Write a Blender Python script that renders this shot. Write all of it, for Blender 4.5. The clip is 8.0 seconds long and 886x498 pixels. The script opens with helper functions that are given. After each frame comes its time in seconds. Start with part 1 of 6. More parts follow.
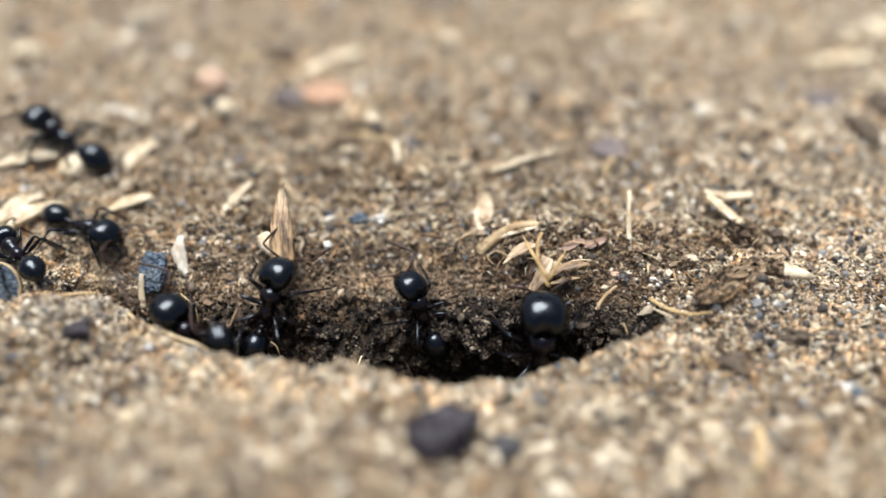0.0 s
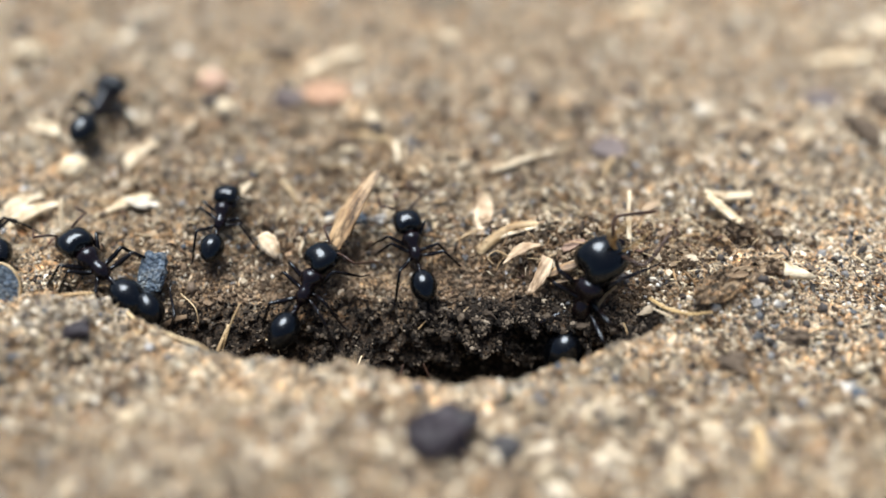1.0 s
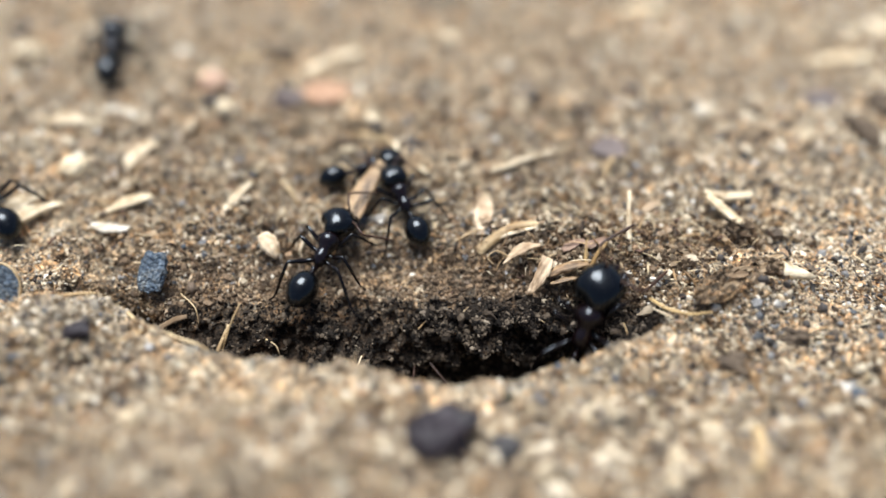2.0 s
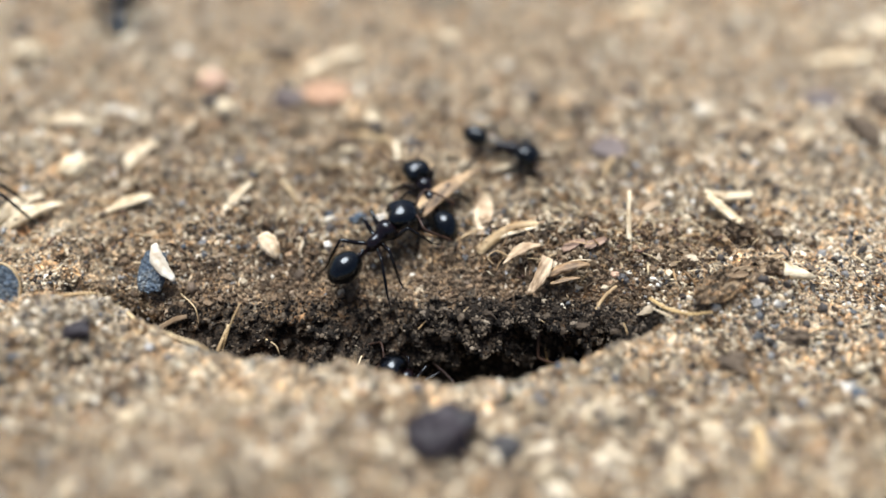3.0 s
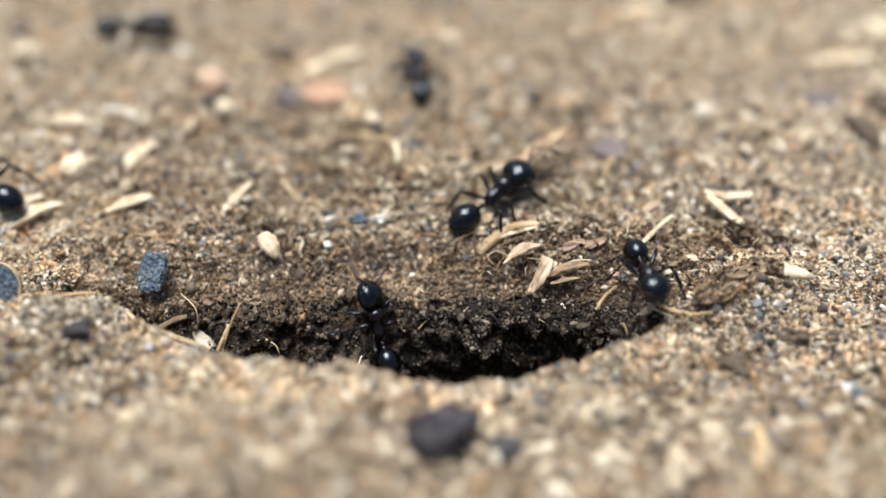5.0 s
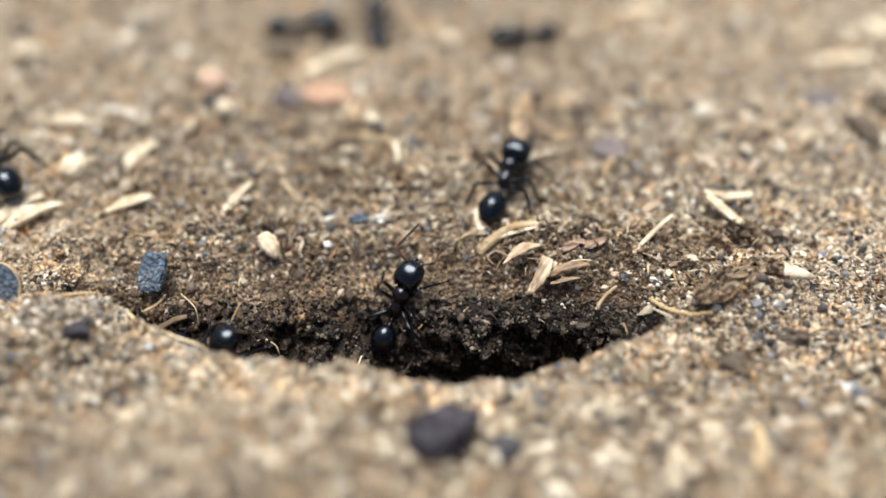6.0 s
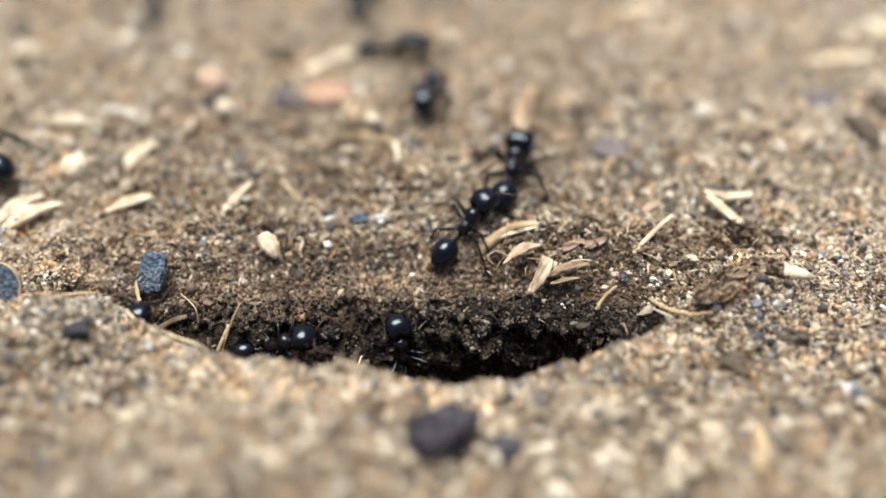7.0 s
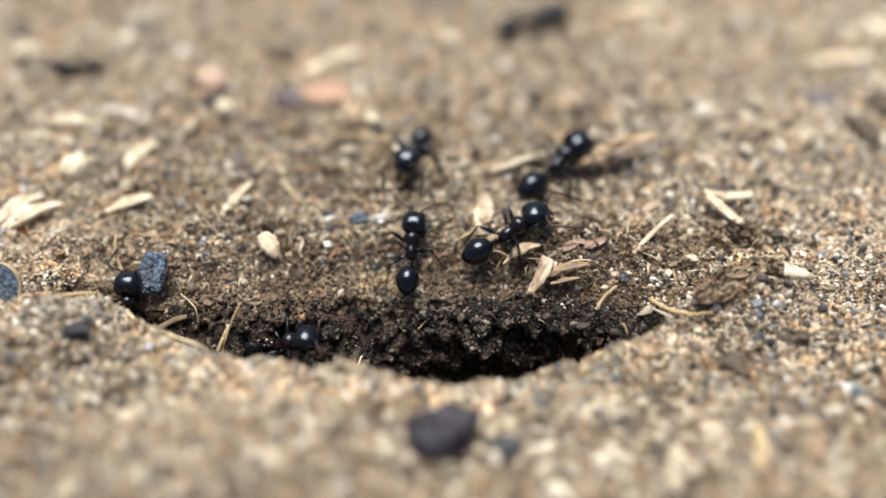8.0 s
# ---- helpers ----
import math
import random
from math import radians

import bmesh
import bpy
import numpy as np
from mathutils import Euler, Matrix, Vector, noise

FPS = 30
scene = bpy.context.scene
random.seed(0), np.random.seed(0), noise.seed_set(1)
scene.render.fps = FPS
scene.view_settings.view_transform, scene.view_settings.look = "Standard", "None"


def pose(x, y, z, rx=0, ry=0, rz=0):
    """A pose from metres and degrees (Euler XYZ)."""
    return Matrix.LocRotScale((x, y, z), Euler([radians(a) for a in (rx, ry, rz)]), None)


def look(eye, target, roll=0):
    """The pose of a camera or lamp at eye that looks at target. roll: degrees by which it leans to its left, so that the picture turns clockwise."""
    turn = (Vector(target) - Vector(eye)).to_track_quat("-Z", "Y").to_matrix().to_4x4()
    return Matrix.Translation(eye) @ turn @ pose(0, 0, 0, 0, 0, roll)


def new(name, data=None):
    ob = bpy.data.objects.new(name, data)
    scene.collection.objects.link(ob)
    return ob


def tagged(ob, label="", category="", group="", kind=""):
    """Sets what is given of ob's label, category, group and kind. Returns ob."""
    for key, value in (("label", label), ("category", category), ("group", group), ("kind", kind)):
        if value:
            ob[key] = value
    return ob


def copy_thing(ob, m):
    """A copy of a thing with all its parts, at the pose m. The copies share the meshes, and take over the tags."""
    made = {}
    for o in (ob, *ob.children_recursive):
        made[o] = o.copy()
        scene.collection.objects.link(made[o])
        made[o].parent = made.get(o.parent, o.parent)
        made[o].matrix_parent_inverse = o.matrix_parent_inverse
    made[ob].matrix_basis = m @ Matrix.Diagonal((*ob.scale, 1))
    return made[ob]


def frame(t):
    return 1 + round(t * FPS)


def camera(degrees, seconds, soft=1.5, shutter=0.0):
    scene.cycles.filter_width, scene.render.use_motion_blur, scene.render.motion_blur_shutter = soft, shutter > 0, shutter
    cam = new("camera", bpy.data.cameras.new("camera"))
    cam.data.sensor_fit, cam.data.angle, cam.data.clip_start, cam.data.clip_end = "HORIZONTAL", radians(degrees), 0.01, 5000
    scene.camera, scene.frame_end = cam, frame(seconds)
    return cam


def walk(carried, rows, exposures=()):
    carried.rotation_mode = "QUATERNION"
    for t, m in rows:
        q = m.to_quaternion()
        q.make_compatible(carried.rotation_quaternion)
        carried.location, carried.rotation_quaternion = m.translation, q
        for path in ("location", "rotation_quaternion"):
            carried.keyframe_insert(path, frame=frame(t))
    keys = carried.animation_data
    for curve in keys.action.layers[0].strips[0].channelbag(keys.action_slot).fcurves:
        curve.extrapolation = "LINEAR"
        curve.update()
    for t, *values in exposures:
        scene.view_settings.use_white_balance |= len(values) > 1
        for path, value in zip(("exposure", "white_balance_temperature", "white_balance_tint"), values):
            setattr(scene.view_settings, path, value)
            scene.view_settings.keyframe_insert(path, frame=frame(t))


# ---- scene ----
MM = 0.001  # lengths below are in millimetres

# ---------- camera ----------
cam = camera(58, 8.0, soft=1.65, shutter=0.5)
cam.data.dof.use_dof = True
cam.data.dof.focus_distance = 54.5 * MM
cam.data.dof.aperture_fstop = 6.5
EYE = pose(0, -39.3 * MM, 40.7 * MM, 44, 0, 0)
walk(cam, [(0, EYE), (8.0, EYE)], exposures=[(0, 0.5), (8.0, 0.5)])

# ---------- light ----------
SUN_ELEVATION, SUN_AZIMUTH = 74, -25  # azimuth from the far side (+y) towards +x
world = bpy.data.worlds.new("sky")
scene.world = world
world.use_nodes = True
sky = world.node_tree.nodes.new("ShaderNodeTexSky")
sky.sky_type = "NISHITA"
sky.sun_disc = False
sky.sun_elevation = radians(SUN_ELEVATION)
sky.sun_rotation = radians(SUN_AZIMUTH)
sky.dust_density = 3.0
back = world.node_tree.nodes["Background"]
back.inputs["Strength"].default_value = 0.075
world.node_tree.links.new(sky.outputs["Color"], back.inputs["Color"])
sun = new("sun", bpy.data.lights.new("sun", "SUN"))
sun.data.energy = 4.65
sun.data.angle = radians(36)
sun.data.color = (0.955, 0.983, 1.0)
_e, _a = radians(SUN_ELEVATION), radians(SUN_AZIMUTH)
SUN_FROM = Vector((math.cos(_e) * math.sin(_a), math.cos(_e) * math.cos(_a), math.sin(_e)))
sun.matrix_basis = look(SUN_FROM * 2.0, (0, 0, 0))

# ---------- helpers ----------


def part(name, bm, material, parent=None, label="", smooth=True):
    """Links a bmesh, drawn in millimetres, as one mesh object."""
    bmesh.ops.scale(bm, vec=(MM, MM, MM), verts=bm.verts)
    bmesh.ops.recalc_face_normals(bm, faces=bm.faces)
    me = bpy.data.meshes.new(name)
    bm.to_mesh(me)
    bm.free()
    for p in me.polygons:
        p.use_smooth = smooth
    for m in material if isinstance(material, (list, tuple)) else [material]:
        me.materials.append(m)
    ob = new(name, me)
    ob.parent = parent
    if label:
        tagged(ob, label)
    return ob


def mesh_of(name, verts, faces, material, smooth=True):
    """A mesh object from arrays of vertices (mm) and of faces with equal corner counts."""
    me = bpy.data.meshes.new(name)
    verts, faces = np.asarray(verts, float) * MM, np.asarray(faces, int)
    n, k = faces.shape
    me.vertices.add(len(verts))
    me.vertices.foreach_set("co", verts.ravel())
    me.loops.add(n * k)
    me.loops.foreach_set("vertex_index", faces.ravel())
    me.polygons.add(n)
    me.polygons.foreach_set("loop_start", np.arange(0, n * k, k))
    me.polygons.foreach_set("use_smooth", np.full(n, smooth))
    for m in material if isinstance(material, (list, tuple)) else [material]:
        me.materials.append(m)
    me.update(calc_edges=True)
    return new(name, me)


def rings(bm, sections, n=14, caps=True):
    """Lofts elliptical sections (centre, half axes across and along the second direction, axis) into a closed body."""
    loops = []
    for c, rx, rz, axis in sections:
        axis = Vector(axis).normalized()
        side = axis.cross(Vector((0, 0, 1)))
        if side.length < 1e-4:
            side = Vector((1, 0, 0))
        side.normalize()
        upw = side.cross(axis).normalized()
        loops.append([bm.verts.new(Vector(c) + side * (rx * math.cos(a)) + upw * (rz * math.sin(a)))
                      for a in (2 * math.pi * i / n for i in range(n))])
    for a, b in zip(loops, loops[1:]):
        for i in range(n):
            bm.faces.new((a[i], a[(i + 1) % n], b[(i + 1) % n], b[i]))
    if caps:
        bm.faces.new(loops[0])
        bm.faces.new(loops[-1][::-1])
    return loops


def tube(bm, points, radii, n=7, flat=1.0):
    """A tapering tube through points; flat squeezes its height."""
    pts = [Vector(p) for p in points]
    secs = []
    for i, p in enumerate(pts):
        axis = pts[min(i + 1, len(pts) - 1)] - pts[max(i - 1, 0)]
        secs.append((p, radii[i], radii[i] * flat, axis))
    return rings(bm, secs, n)


def curve_points(points, steps=5):
    """Catmull-Rom points through the given ones."""
    p = [Vector(q) for q in points]
    p = [2 * p[0] - p[1], *p, 2 * p[-1] - p[-2]]
    out = []
    for i in range(1, len(p) - 2):
        for s in range(steps):
            t = s / steps
            a, b, c, d = p[i - 1:i + 3]
            out.append(0.5 * (2 * b + (c - a) * t + (2 * a - 5 * b + 4 * c - d) * t * t + (3 * b - a - 3 * c + d) * t ** 3))
    return [*out, p[-2]]


def spread(values, count):
    """Interpolates a short list of numbers to count numbers."""
    return np.interp(np.linspace(0, 1, count), np.linspace(0, 1, len(values)), values)


# ---------- materials ----------


def material(name, base, rough=0.8, metallic=0.0, spec=0.5):
    m = bpy.data.materials.new(name)
    m.use_nodes = True
    b = m.node_tree.nodes["Principled BSDF"]
    b.inputs["Base Color"].default_value = (*base, 1)
    b.inputs["Roughness"].default_value = rough
    b.inputs["Metallic"].default_value = metallic
    b.inputs["Specular IOR Level"].default_value = spec
    return m, m.node_tree, b


def node(tree, kind, **inputs):
    n = tree.nodes.new(kind)
    for key, v in inputs.items():
        n.inputs[key].default_value = v
    return n


def ramp(tree, fac, stops, interpolation="LINEAR"):
    r = tree.nodes.new("ShaderNodeValToRGB")
    r.color_ramp.interpolation = interpolation
    while len(r.color_ramp.elements) < len(stops):
        r.color_ramp.elements.new(0.5)
    for e, (at, c) in zip(r.color_ramp.elements, stops):
        e.position, e.color = at, (*c, 1)
    tree.links.new(fac, r.inputs["Fac"])
    return r.outputs["Color"]


def coords(tree):
    return tree.nodes.new("ShaderNodeTexCoord").outputs["Object"]


def noise_tex(tree, vec, scale, detail=4, rough=0.6):
    n = node(tree, "ShaderNodeTexNoise", Scale=scale, Detail=detail, Roughness=rough)
    tree.links.new(vec, n.inputs["Vector"])
    return n.outputs["Fac"]


def mix(tree, kind, fac, a, b):
    n = tree.nodes.new("ShaderNodeMix")
    n.data_type, n.blend_type = "RGBA", kind
    for sock, v in ((n.inputs[0], fac), (n.inputs[6], a), (n.inputs[7], b)):
        if isinstance(v, (int, float)):
            sock.default_value = v
        elif isinstance(v, tuple):
            sock.default_value = (*v, 1)
        else:
            tree.links.new(v, sock)
    return n.outputs[2]


def bump(tree, shader, height, strength, distance):
    n = node(tree, "ShaderNodeBump", Strength=strength, Distance=distance * MM)
    tree.links.new(height, n.inputs["Height"])
    tree.links.new(n.outputs["Normal"], shader.inputs["Normal"])


def cell_tex(tree, vec, scale):
    """Grain-like cells: a random number for each one, and the distance from its middle."""
    n = node(tree, "ShaderNodeTexVoronoi", Scale=scale, Randomness=1.0)
    tree.links.new(vec, n.inputs["Vector"])
    apart = tree.nodes.new("ShaderNodeSeparateColor")
    tree.links.new(n.outputs["Color"], apart.inputs["Color"])
    return apart.outputs["Red"], n.outputs["Distance"]


def soil_material(name, dark, mid, light, rough=0.95, spec=0.25, grainy=0.85):
    """Soil of three tones in blotches, with single grains of sand in it."""
    m, t, b = material(name, mid, rough, 0, spec)
    v = coords(t)
    fine, coarse, crumb = noise_tex(t, v, 3000, 6, 0.75), noise_tex(t, v, 160, 4, 0.6), noise_tex(t, v, 900, 4, 0.65)
    c1 = ramp(t, crumb, [(0.36, dark), (0.5, mid), (0.64, light)])
    c2 = ramp(t, fine, [(0.3, tuple(x * 0.5 for x in mid)), (0.5, mid), (0.7, light)])
    c = mix(t, "MIX", 0.45, c1, c2)
    tint = ramp(t, noise_tex(t, v, 420, 5, 0.75), [(0.33, (0.80, 1.0, 1.24)), (0.44, (1, 1, 1)), (0.53, (1.04, 1, 0.96)), (0.66, (1.26, 0.98, 0.72))])
    c = mix(t, "MULTIPLY", 1.0, c, tint)
    tone = ramp(t, coarse, [(0.3, (0.72, 0.7, 0.69)), (0.7, (1.12, 1.08, 1.02))])
    c = mix(t, "MULTIPLY", 1.0, c, tone)
    small, small_gap = cell_tex(t, v, 6200)
    large, large_gap = cell_tex(t, v, 2700)
    sand = [(0.0, (0.34, 0.33, 0.34)), (0.16, (0.62, 0.60, 0.58)), (0.40, (0.95, 0.93, 0.90)), (0.62, (1.25, 1.17, 1.05)), (0.80, (1.42, 1.22, 1.0)), (0.88, (0.74, 0.84, 0.96)), (0.94, (2.1, 2.0, 1.85))]
    c = mix(t, "MULTIPLY", grainy, c, ramp(t, small, sand, "CONSTANT"))
    c = mix(t, "MULTIPLY", 0.6 * grainy, c, ramp(t, large, sand, "CONSTANT"))
    t.links.new(c, b.inputs["Base Color"])
    pits = mix(t, "ADD", 1.0, ramp(t, small_gap, [(0.0, (0.3, 0.3, 0.3)), (0.7, (0, 0, 0))]), ramp(t, large_gap, [(0.0, (0.6, 0.6, 0.6)), (0.7, (0, 0, 0))]))
    bump(t, b, mix(t, "ADD", 0.6, mix(t, "ADD", 0.5, crumb, fine), pits), 1.0, 0.32)
    return m


SOIL = soil_material("dry_soil", (0.060, 0.046, 0.032), (0.31, 0.247, 0.173), (0.66, 0.555, 0.405))
SPOIL = soil_material("dusty_soil", (0.115, 0.091, 0.066), (0.53, 0.437, 0.317), (0.86, 0.76, 0.60))
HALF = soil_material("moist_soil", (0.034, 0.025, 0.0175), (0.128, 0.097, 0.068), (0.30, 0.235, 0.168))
# Damp soil, with the hole's shade painted into its near-black tones.
DAMP_SHADED = soil_material("damp_shaded_soil", (0.004, 0.0033, 0.0028), (0.031, 0.0245, 0.019), (0.15, 0.12, 0.092), grainy=0.8)


def island_material(name, stops, rough=0.7, spec=0.4):
    """Loose grains: each island takes one of several mineral colours."""
    m, t, b = material(name, stops[0][1], rough, 0, spec)
    g = t.nodes.new("ShaderNodeNewGeometry")
    c = ramp(t, g.outputs["Random Per Island"], stops, "CONSTANT")
    v = coords(t)
    stain = ramp(t, noise_tex(t, v, 3000, 4, 0.7), [(0.3, (0.62, 0.6, 0.58)), (0.65, (1.1, 1.08, 1.05))])
    t.links.new(mix(t, "MULTIPLY", 1.0, c, stain), b.inputs["Base Color"])
    bump(t, b, noise_tex(t, v, 5200, 3, 0.6), 0.5, 0.05)
    return m


GRAIN = island_material("sand_grains", [
    (0.0, (0.28, 0.218, 0.145)), (0.16, (0.46, 0.38, 0.27)), (0.31, (0.13, 0.098, 0.07)), (0.44, (0.62, 0.52, 0.37)),
    (0.55, (0.045, 0.040, 0.037)), (0.68, (0.42, 0.28, 0.17)), (0.75, (0.10, 0.106, 0.115)), (0.81, (0.76, 0.66, 0.49)),
    (0.89, (0.25, 0.25, 0.25)), (0.96, (0.82, 0.76, 0.64))])


def loose_material(name, stops):
    """Single larger grains: each object takes one of several mineral colours."""
    m, t, b = material(name, stops[0][1], 0.65, 0, 0.4)
    info = t.nodes.new("ShaderNodeObjectInfo")
    c = ramp(t, info.outputs["Random"], stops, "CONSTANT")
    v = coords(t)
    stain = ramp(t, noise_tex(t, v, 2600, 4, 0.7), [(0.3, (0.6, 0.58, 0.56)), (0.65, (1.1, 1.08, 1.05))])
    t.links.new(mix(t, "MULTIPLY", 1.0, c, stain), b.inputs["Base Color"])
    bump(t, b, noise_tex(t, v, 4200, 4, 0.65), 0.7, 0.08)
    return m


LOOSE = loose_material("loose_grains", [
    (0.0, (0.30, 0.23, 0.155)), (0.2, (0.50, 0.41, 0.29)), (0.36, (0.15, 0.11, 0.078)), (0.5, (0.66, 0.57, 0.43)),
    (0.62, (0.07, 0.062, 0.058)), (0.74, (0.44, 0.29, 0.17)), (0.81, (0.10, 0.12, 0.145)), (0.88, (0.78, 0.69, 0.53)), (0.95, (0.26, 0.26, 0.26))])
QUARTZ = island_material("quartz_grains", [
    (0.0, (0.86, 0.80, 0.68)), (0.35, (0.80, 0.68, 0.50)), (0.6, (0.90, 0.87, 0.80)), (0.8, (0.70, 0.72, 0.74)), (0.92, (0.78, 0.56, 0.36))], 0.4, 0.5)
PALE = island_material("pale_sand", [
    (0.0, (0.42, 0.345, 0.25)), (0.22, (0.56, 0.475, 0.355)), (0.44, (0.25, 0.20, 0.145)), (0.58, (0.70, 0.61, 0.465)),
    (0.76, (0.10, 0.087, 0.078)), (0.83, (0.48, 0.35, 0.22)), (0.88, (0.17, 0.19, 0.225)), (0.92, (0.84, 0.76, 0.62))])
GRIT = island_material("coarse_grit", [
    (0.0, (0.34, 0.25, 0.16)), (0.24, (0.50, 0.41, 0.29)), (0.46, (0.17, 0.125, 0.085)), (0.62, (0.60, 0.51, 0.375)),
    (0.74, (0.40, 0.26, 0.15)), (0.84, (0.09, 0.08, 0.075)), (0.92, (0.17, 0.165, 0.165)), (0.97, (0.76, 0.70, 0.58))])
# Damp crumbs whose near-black stops also stand in for shade between them.
CRUMB = island_material("damp_shaded_crumbs", [
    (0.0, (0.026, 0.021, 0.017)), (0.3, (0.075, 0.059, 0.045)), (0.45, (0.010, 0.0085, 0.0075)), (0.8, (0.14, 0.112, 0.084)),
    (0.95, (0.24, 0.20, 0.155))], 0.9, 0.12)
MOIST = island_material("moist_crumbs", [
    (0.0, (0.135, 0.095, 0.062)), (0.35, (0.19, 0.135, 0.088)), (0.6, (0.075, 0.054, 0.037)), (0.82, (0.27, 0.19, 0.122)),
    (0.94, (0.36, 0.28, 0.20)), (0.985, (0.45, 0.38, 0.29))], 0.85, 0.2)
CLODS = island_material("dried_clods", [
    (0.0, (0.54, 0.45, 0.32)), (0.2, (0.25, 0.19, 0.13)), (0.36, (0.68, 0.585, 0.44)), (0.55, (0.36, 0.265, 0.17)), (0.68, (0.11, 0.085, 0.065)), (0.86, (0.74, 0.65, 0.50)), (0.91, (0.44, 0.33, 0.215))], 0.95, 0.15)
HUMUS = island_material("humus_crumbs", [
    (0.0, (0.10, 0.07, 0.045)), (0.3, (0.16, 0.105, 0.062)), (0.52, (0.045, 0.035, 0.028)), (0.75, (0.22, 0.15, 0.09)), (0.9, (0.30, 0.235, 0.16))], 0.9, 0.2)
BARK = island_material("dark_crust_crumbs", [
    (0.0, (0.10, 0.07, 0.045)), (0.3, (0.17, 0.12, 0.078)), (0.55, (0.05, 0.037, 0.027)), (0.78, (0.25, 0.185, 0.12)), (0.94, (0.48, 0.38, 0.26))], 0.9, 0.2)
CRUST = island_material("crust_crumbs", [
    (0.0, (0.16, 0.115, 0.075)), (0.3, (0.25, 0.185, 0.12)), (0.55, (0.085, 0.06, 0.04)), (0.75, (0.36, 0.28, 0.19)), (0.93, (0.6, 0.51, 0.38))], 0.9, 0.2)


def fibre_material(name, dark, light, rough=0.55, across=1.0, veins=0.28):
    """Dry plant matter with streaks along its length (its own x)."""
    m, t, b = material(name, light, rough, 0, 0.35)
    v = coords(t)
    mp = node(t, "ShaderNodeMapping", Scale=(0.12, 1.0, 1.0))
    t.links.new(v, mp.inputs["Vector"])
    streak = noise_tex(t, mp.outputs["Vector"], 3800 * across, 4, 0.65)
    blot = noise_tex(t, v, 500, 3, 0.6)
    c = ramp(t, streak, [(veins, dark), (veins + 0.2, light), (veins + 0.4, tuple(min(1, x * 1.18) for x in light))])
    info = t.nodes.new("ShaderNodeObjectInfo")
    own = ramp(t, info.outputs["Random"], [(0, (0.82, 0.78, 0.72)), (0.5, (1, 1, 1)), (1, (1.1, 1.05, 0.95))])
    c = mix(t, "MULTIPLY", 1.0, mix(t, "MULTIPLY", 1.0, c, own), ramp(t, blot, [(0.35, (0.5, 0.42, 0.34)), (0.58, (1, 1, 1))]))
    t.links.new(c, b.inputs["Base Color"])
    bump(t, b, streak, 0.6, 0.08)
    return m


CHAFF = fibre_material("pale_chaff", (0.44, 0.33, 0.20), (0.80, 0.69, 0.50))
STRAW = fibre_material("straw", (0.30, 0.21, 0.11), (0.60, 0.46, 0.27))
WHITEHUSK = fibre_material("white_husk", (0.48, 0.42, 0.32), (0.78, 0.73, 0.62))
AMBER = fibre_material("amber_straw", (0.26, 0.17, 0.065), (0.54, 0.39, 0.19))
PALESEED = fibre_material("pale_seed_coat", (0.50, 0.38, 0.26), (0.80, 0.67, 0.50), 0.45, 0.6, 0.22)
PAPER = fibre_material("papery_husk", (0.24, 0.165, 0.105), (0.62, 0.495, 0.355), 0.6, 0.9, 0.36)
GOLD = fibre_material("golden_straw", (0.19, 0.115, 0.04), (0.47, 0.325, 0.145))
HUSK = fibre_material("brown_husk", (0.05, 0.030, 0.016), (0.46, 0.32, 0.185), 0.5, 0.9, 0.36)
BARKY = soil_material("bark_and_soil", (0.055, 0.041, 0.029), (0.32, 0.245, 0.168), (0.60, 0.49, 0.35), 0.9, 0.2, 1.0)
STRAWY = fibre_material("pale_bark", (0.12, 0.085, 0.055), (0.46, 0.36, 0.24), 0.8, 0.8, 0.34)
PINKBARK = fibre_material("pinkish_bark", (0.10, 0.06, 0.045), (0.36, 0.25, 0.19), 0.7, 0.6)
TWIG = fibre_material("weathered_twig", (0.07, 0.05, 0.035), (0.26, 0.19, 0.125), 0.85)
SEED = fibre_material("seed_coat", (0.40, 0.28, 0.18), (0.68, 0.54, 0.385), 0.45, 0.6)
DARKSTICK = fibre_material("dark_stem", (0.02, 0.02, 0.014), (0.075, 0.08, 0.055), 0.7)
SCRAPS = island_material("plant_scraps", [
    (0.0, (0.33, 0.20, 0.095)), (0.28, (0.15, 0.085, 0.045)), (0.46, (0.44, 0.29, 0.15)), (0.62, (0.58, 0.46, 0.29)), (0.78, (0.74, 0.63, 0.44)), (0.9, (0.055, 0.04, 0.032))], 0.7, 0.3)


SHREDS = island_material("bark_shreds", [
    (0.0, (0.10, 0.062, 0.036)), (0.3, (0.045, 0.030, 0.021)), (0.5, (0.24, 0.155, 0.085)), (0.68, (0.40, 0.29, 0.175)), (0.82, (0.19, 0.115, 0.085)), (0.92, (0.56, 0.45, 0.30))], 0.75, 0.25)


def stone_material(name, dark, light, rough=0.6):
    m, t, b = material(name, light, rough, 0, 0.45)
    v = coords(t)
    n1, n2 = noise_tex(t, v, 700, 5, 0.65), noise_tex(t, v, 3500, 4, 0.7)
    c = ramp(t, n1, [(0.32, dark), (0.66, light)])
    t.links.new(mix(t, "MULTIPLY", 1.0, c, ramp(t, n2, [(0.3, (0.65, 0.64, 0.62)), (0.6, (1.08, 1.08, 1.08))])), b.inputs["Base Color"])
    bump(t, b, mix(t, "ADD", 0.6, n1, n2), 0.7, 0.12)
    return m


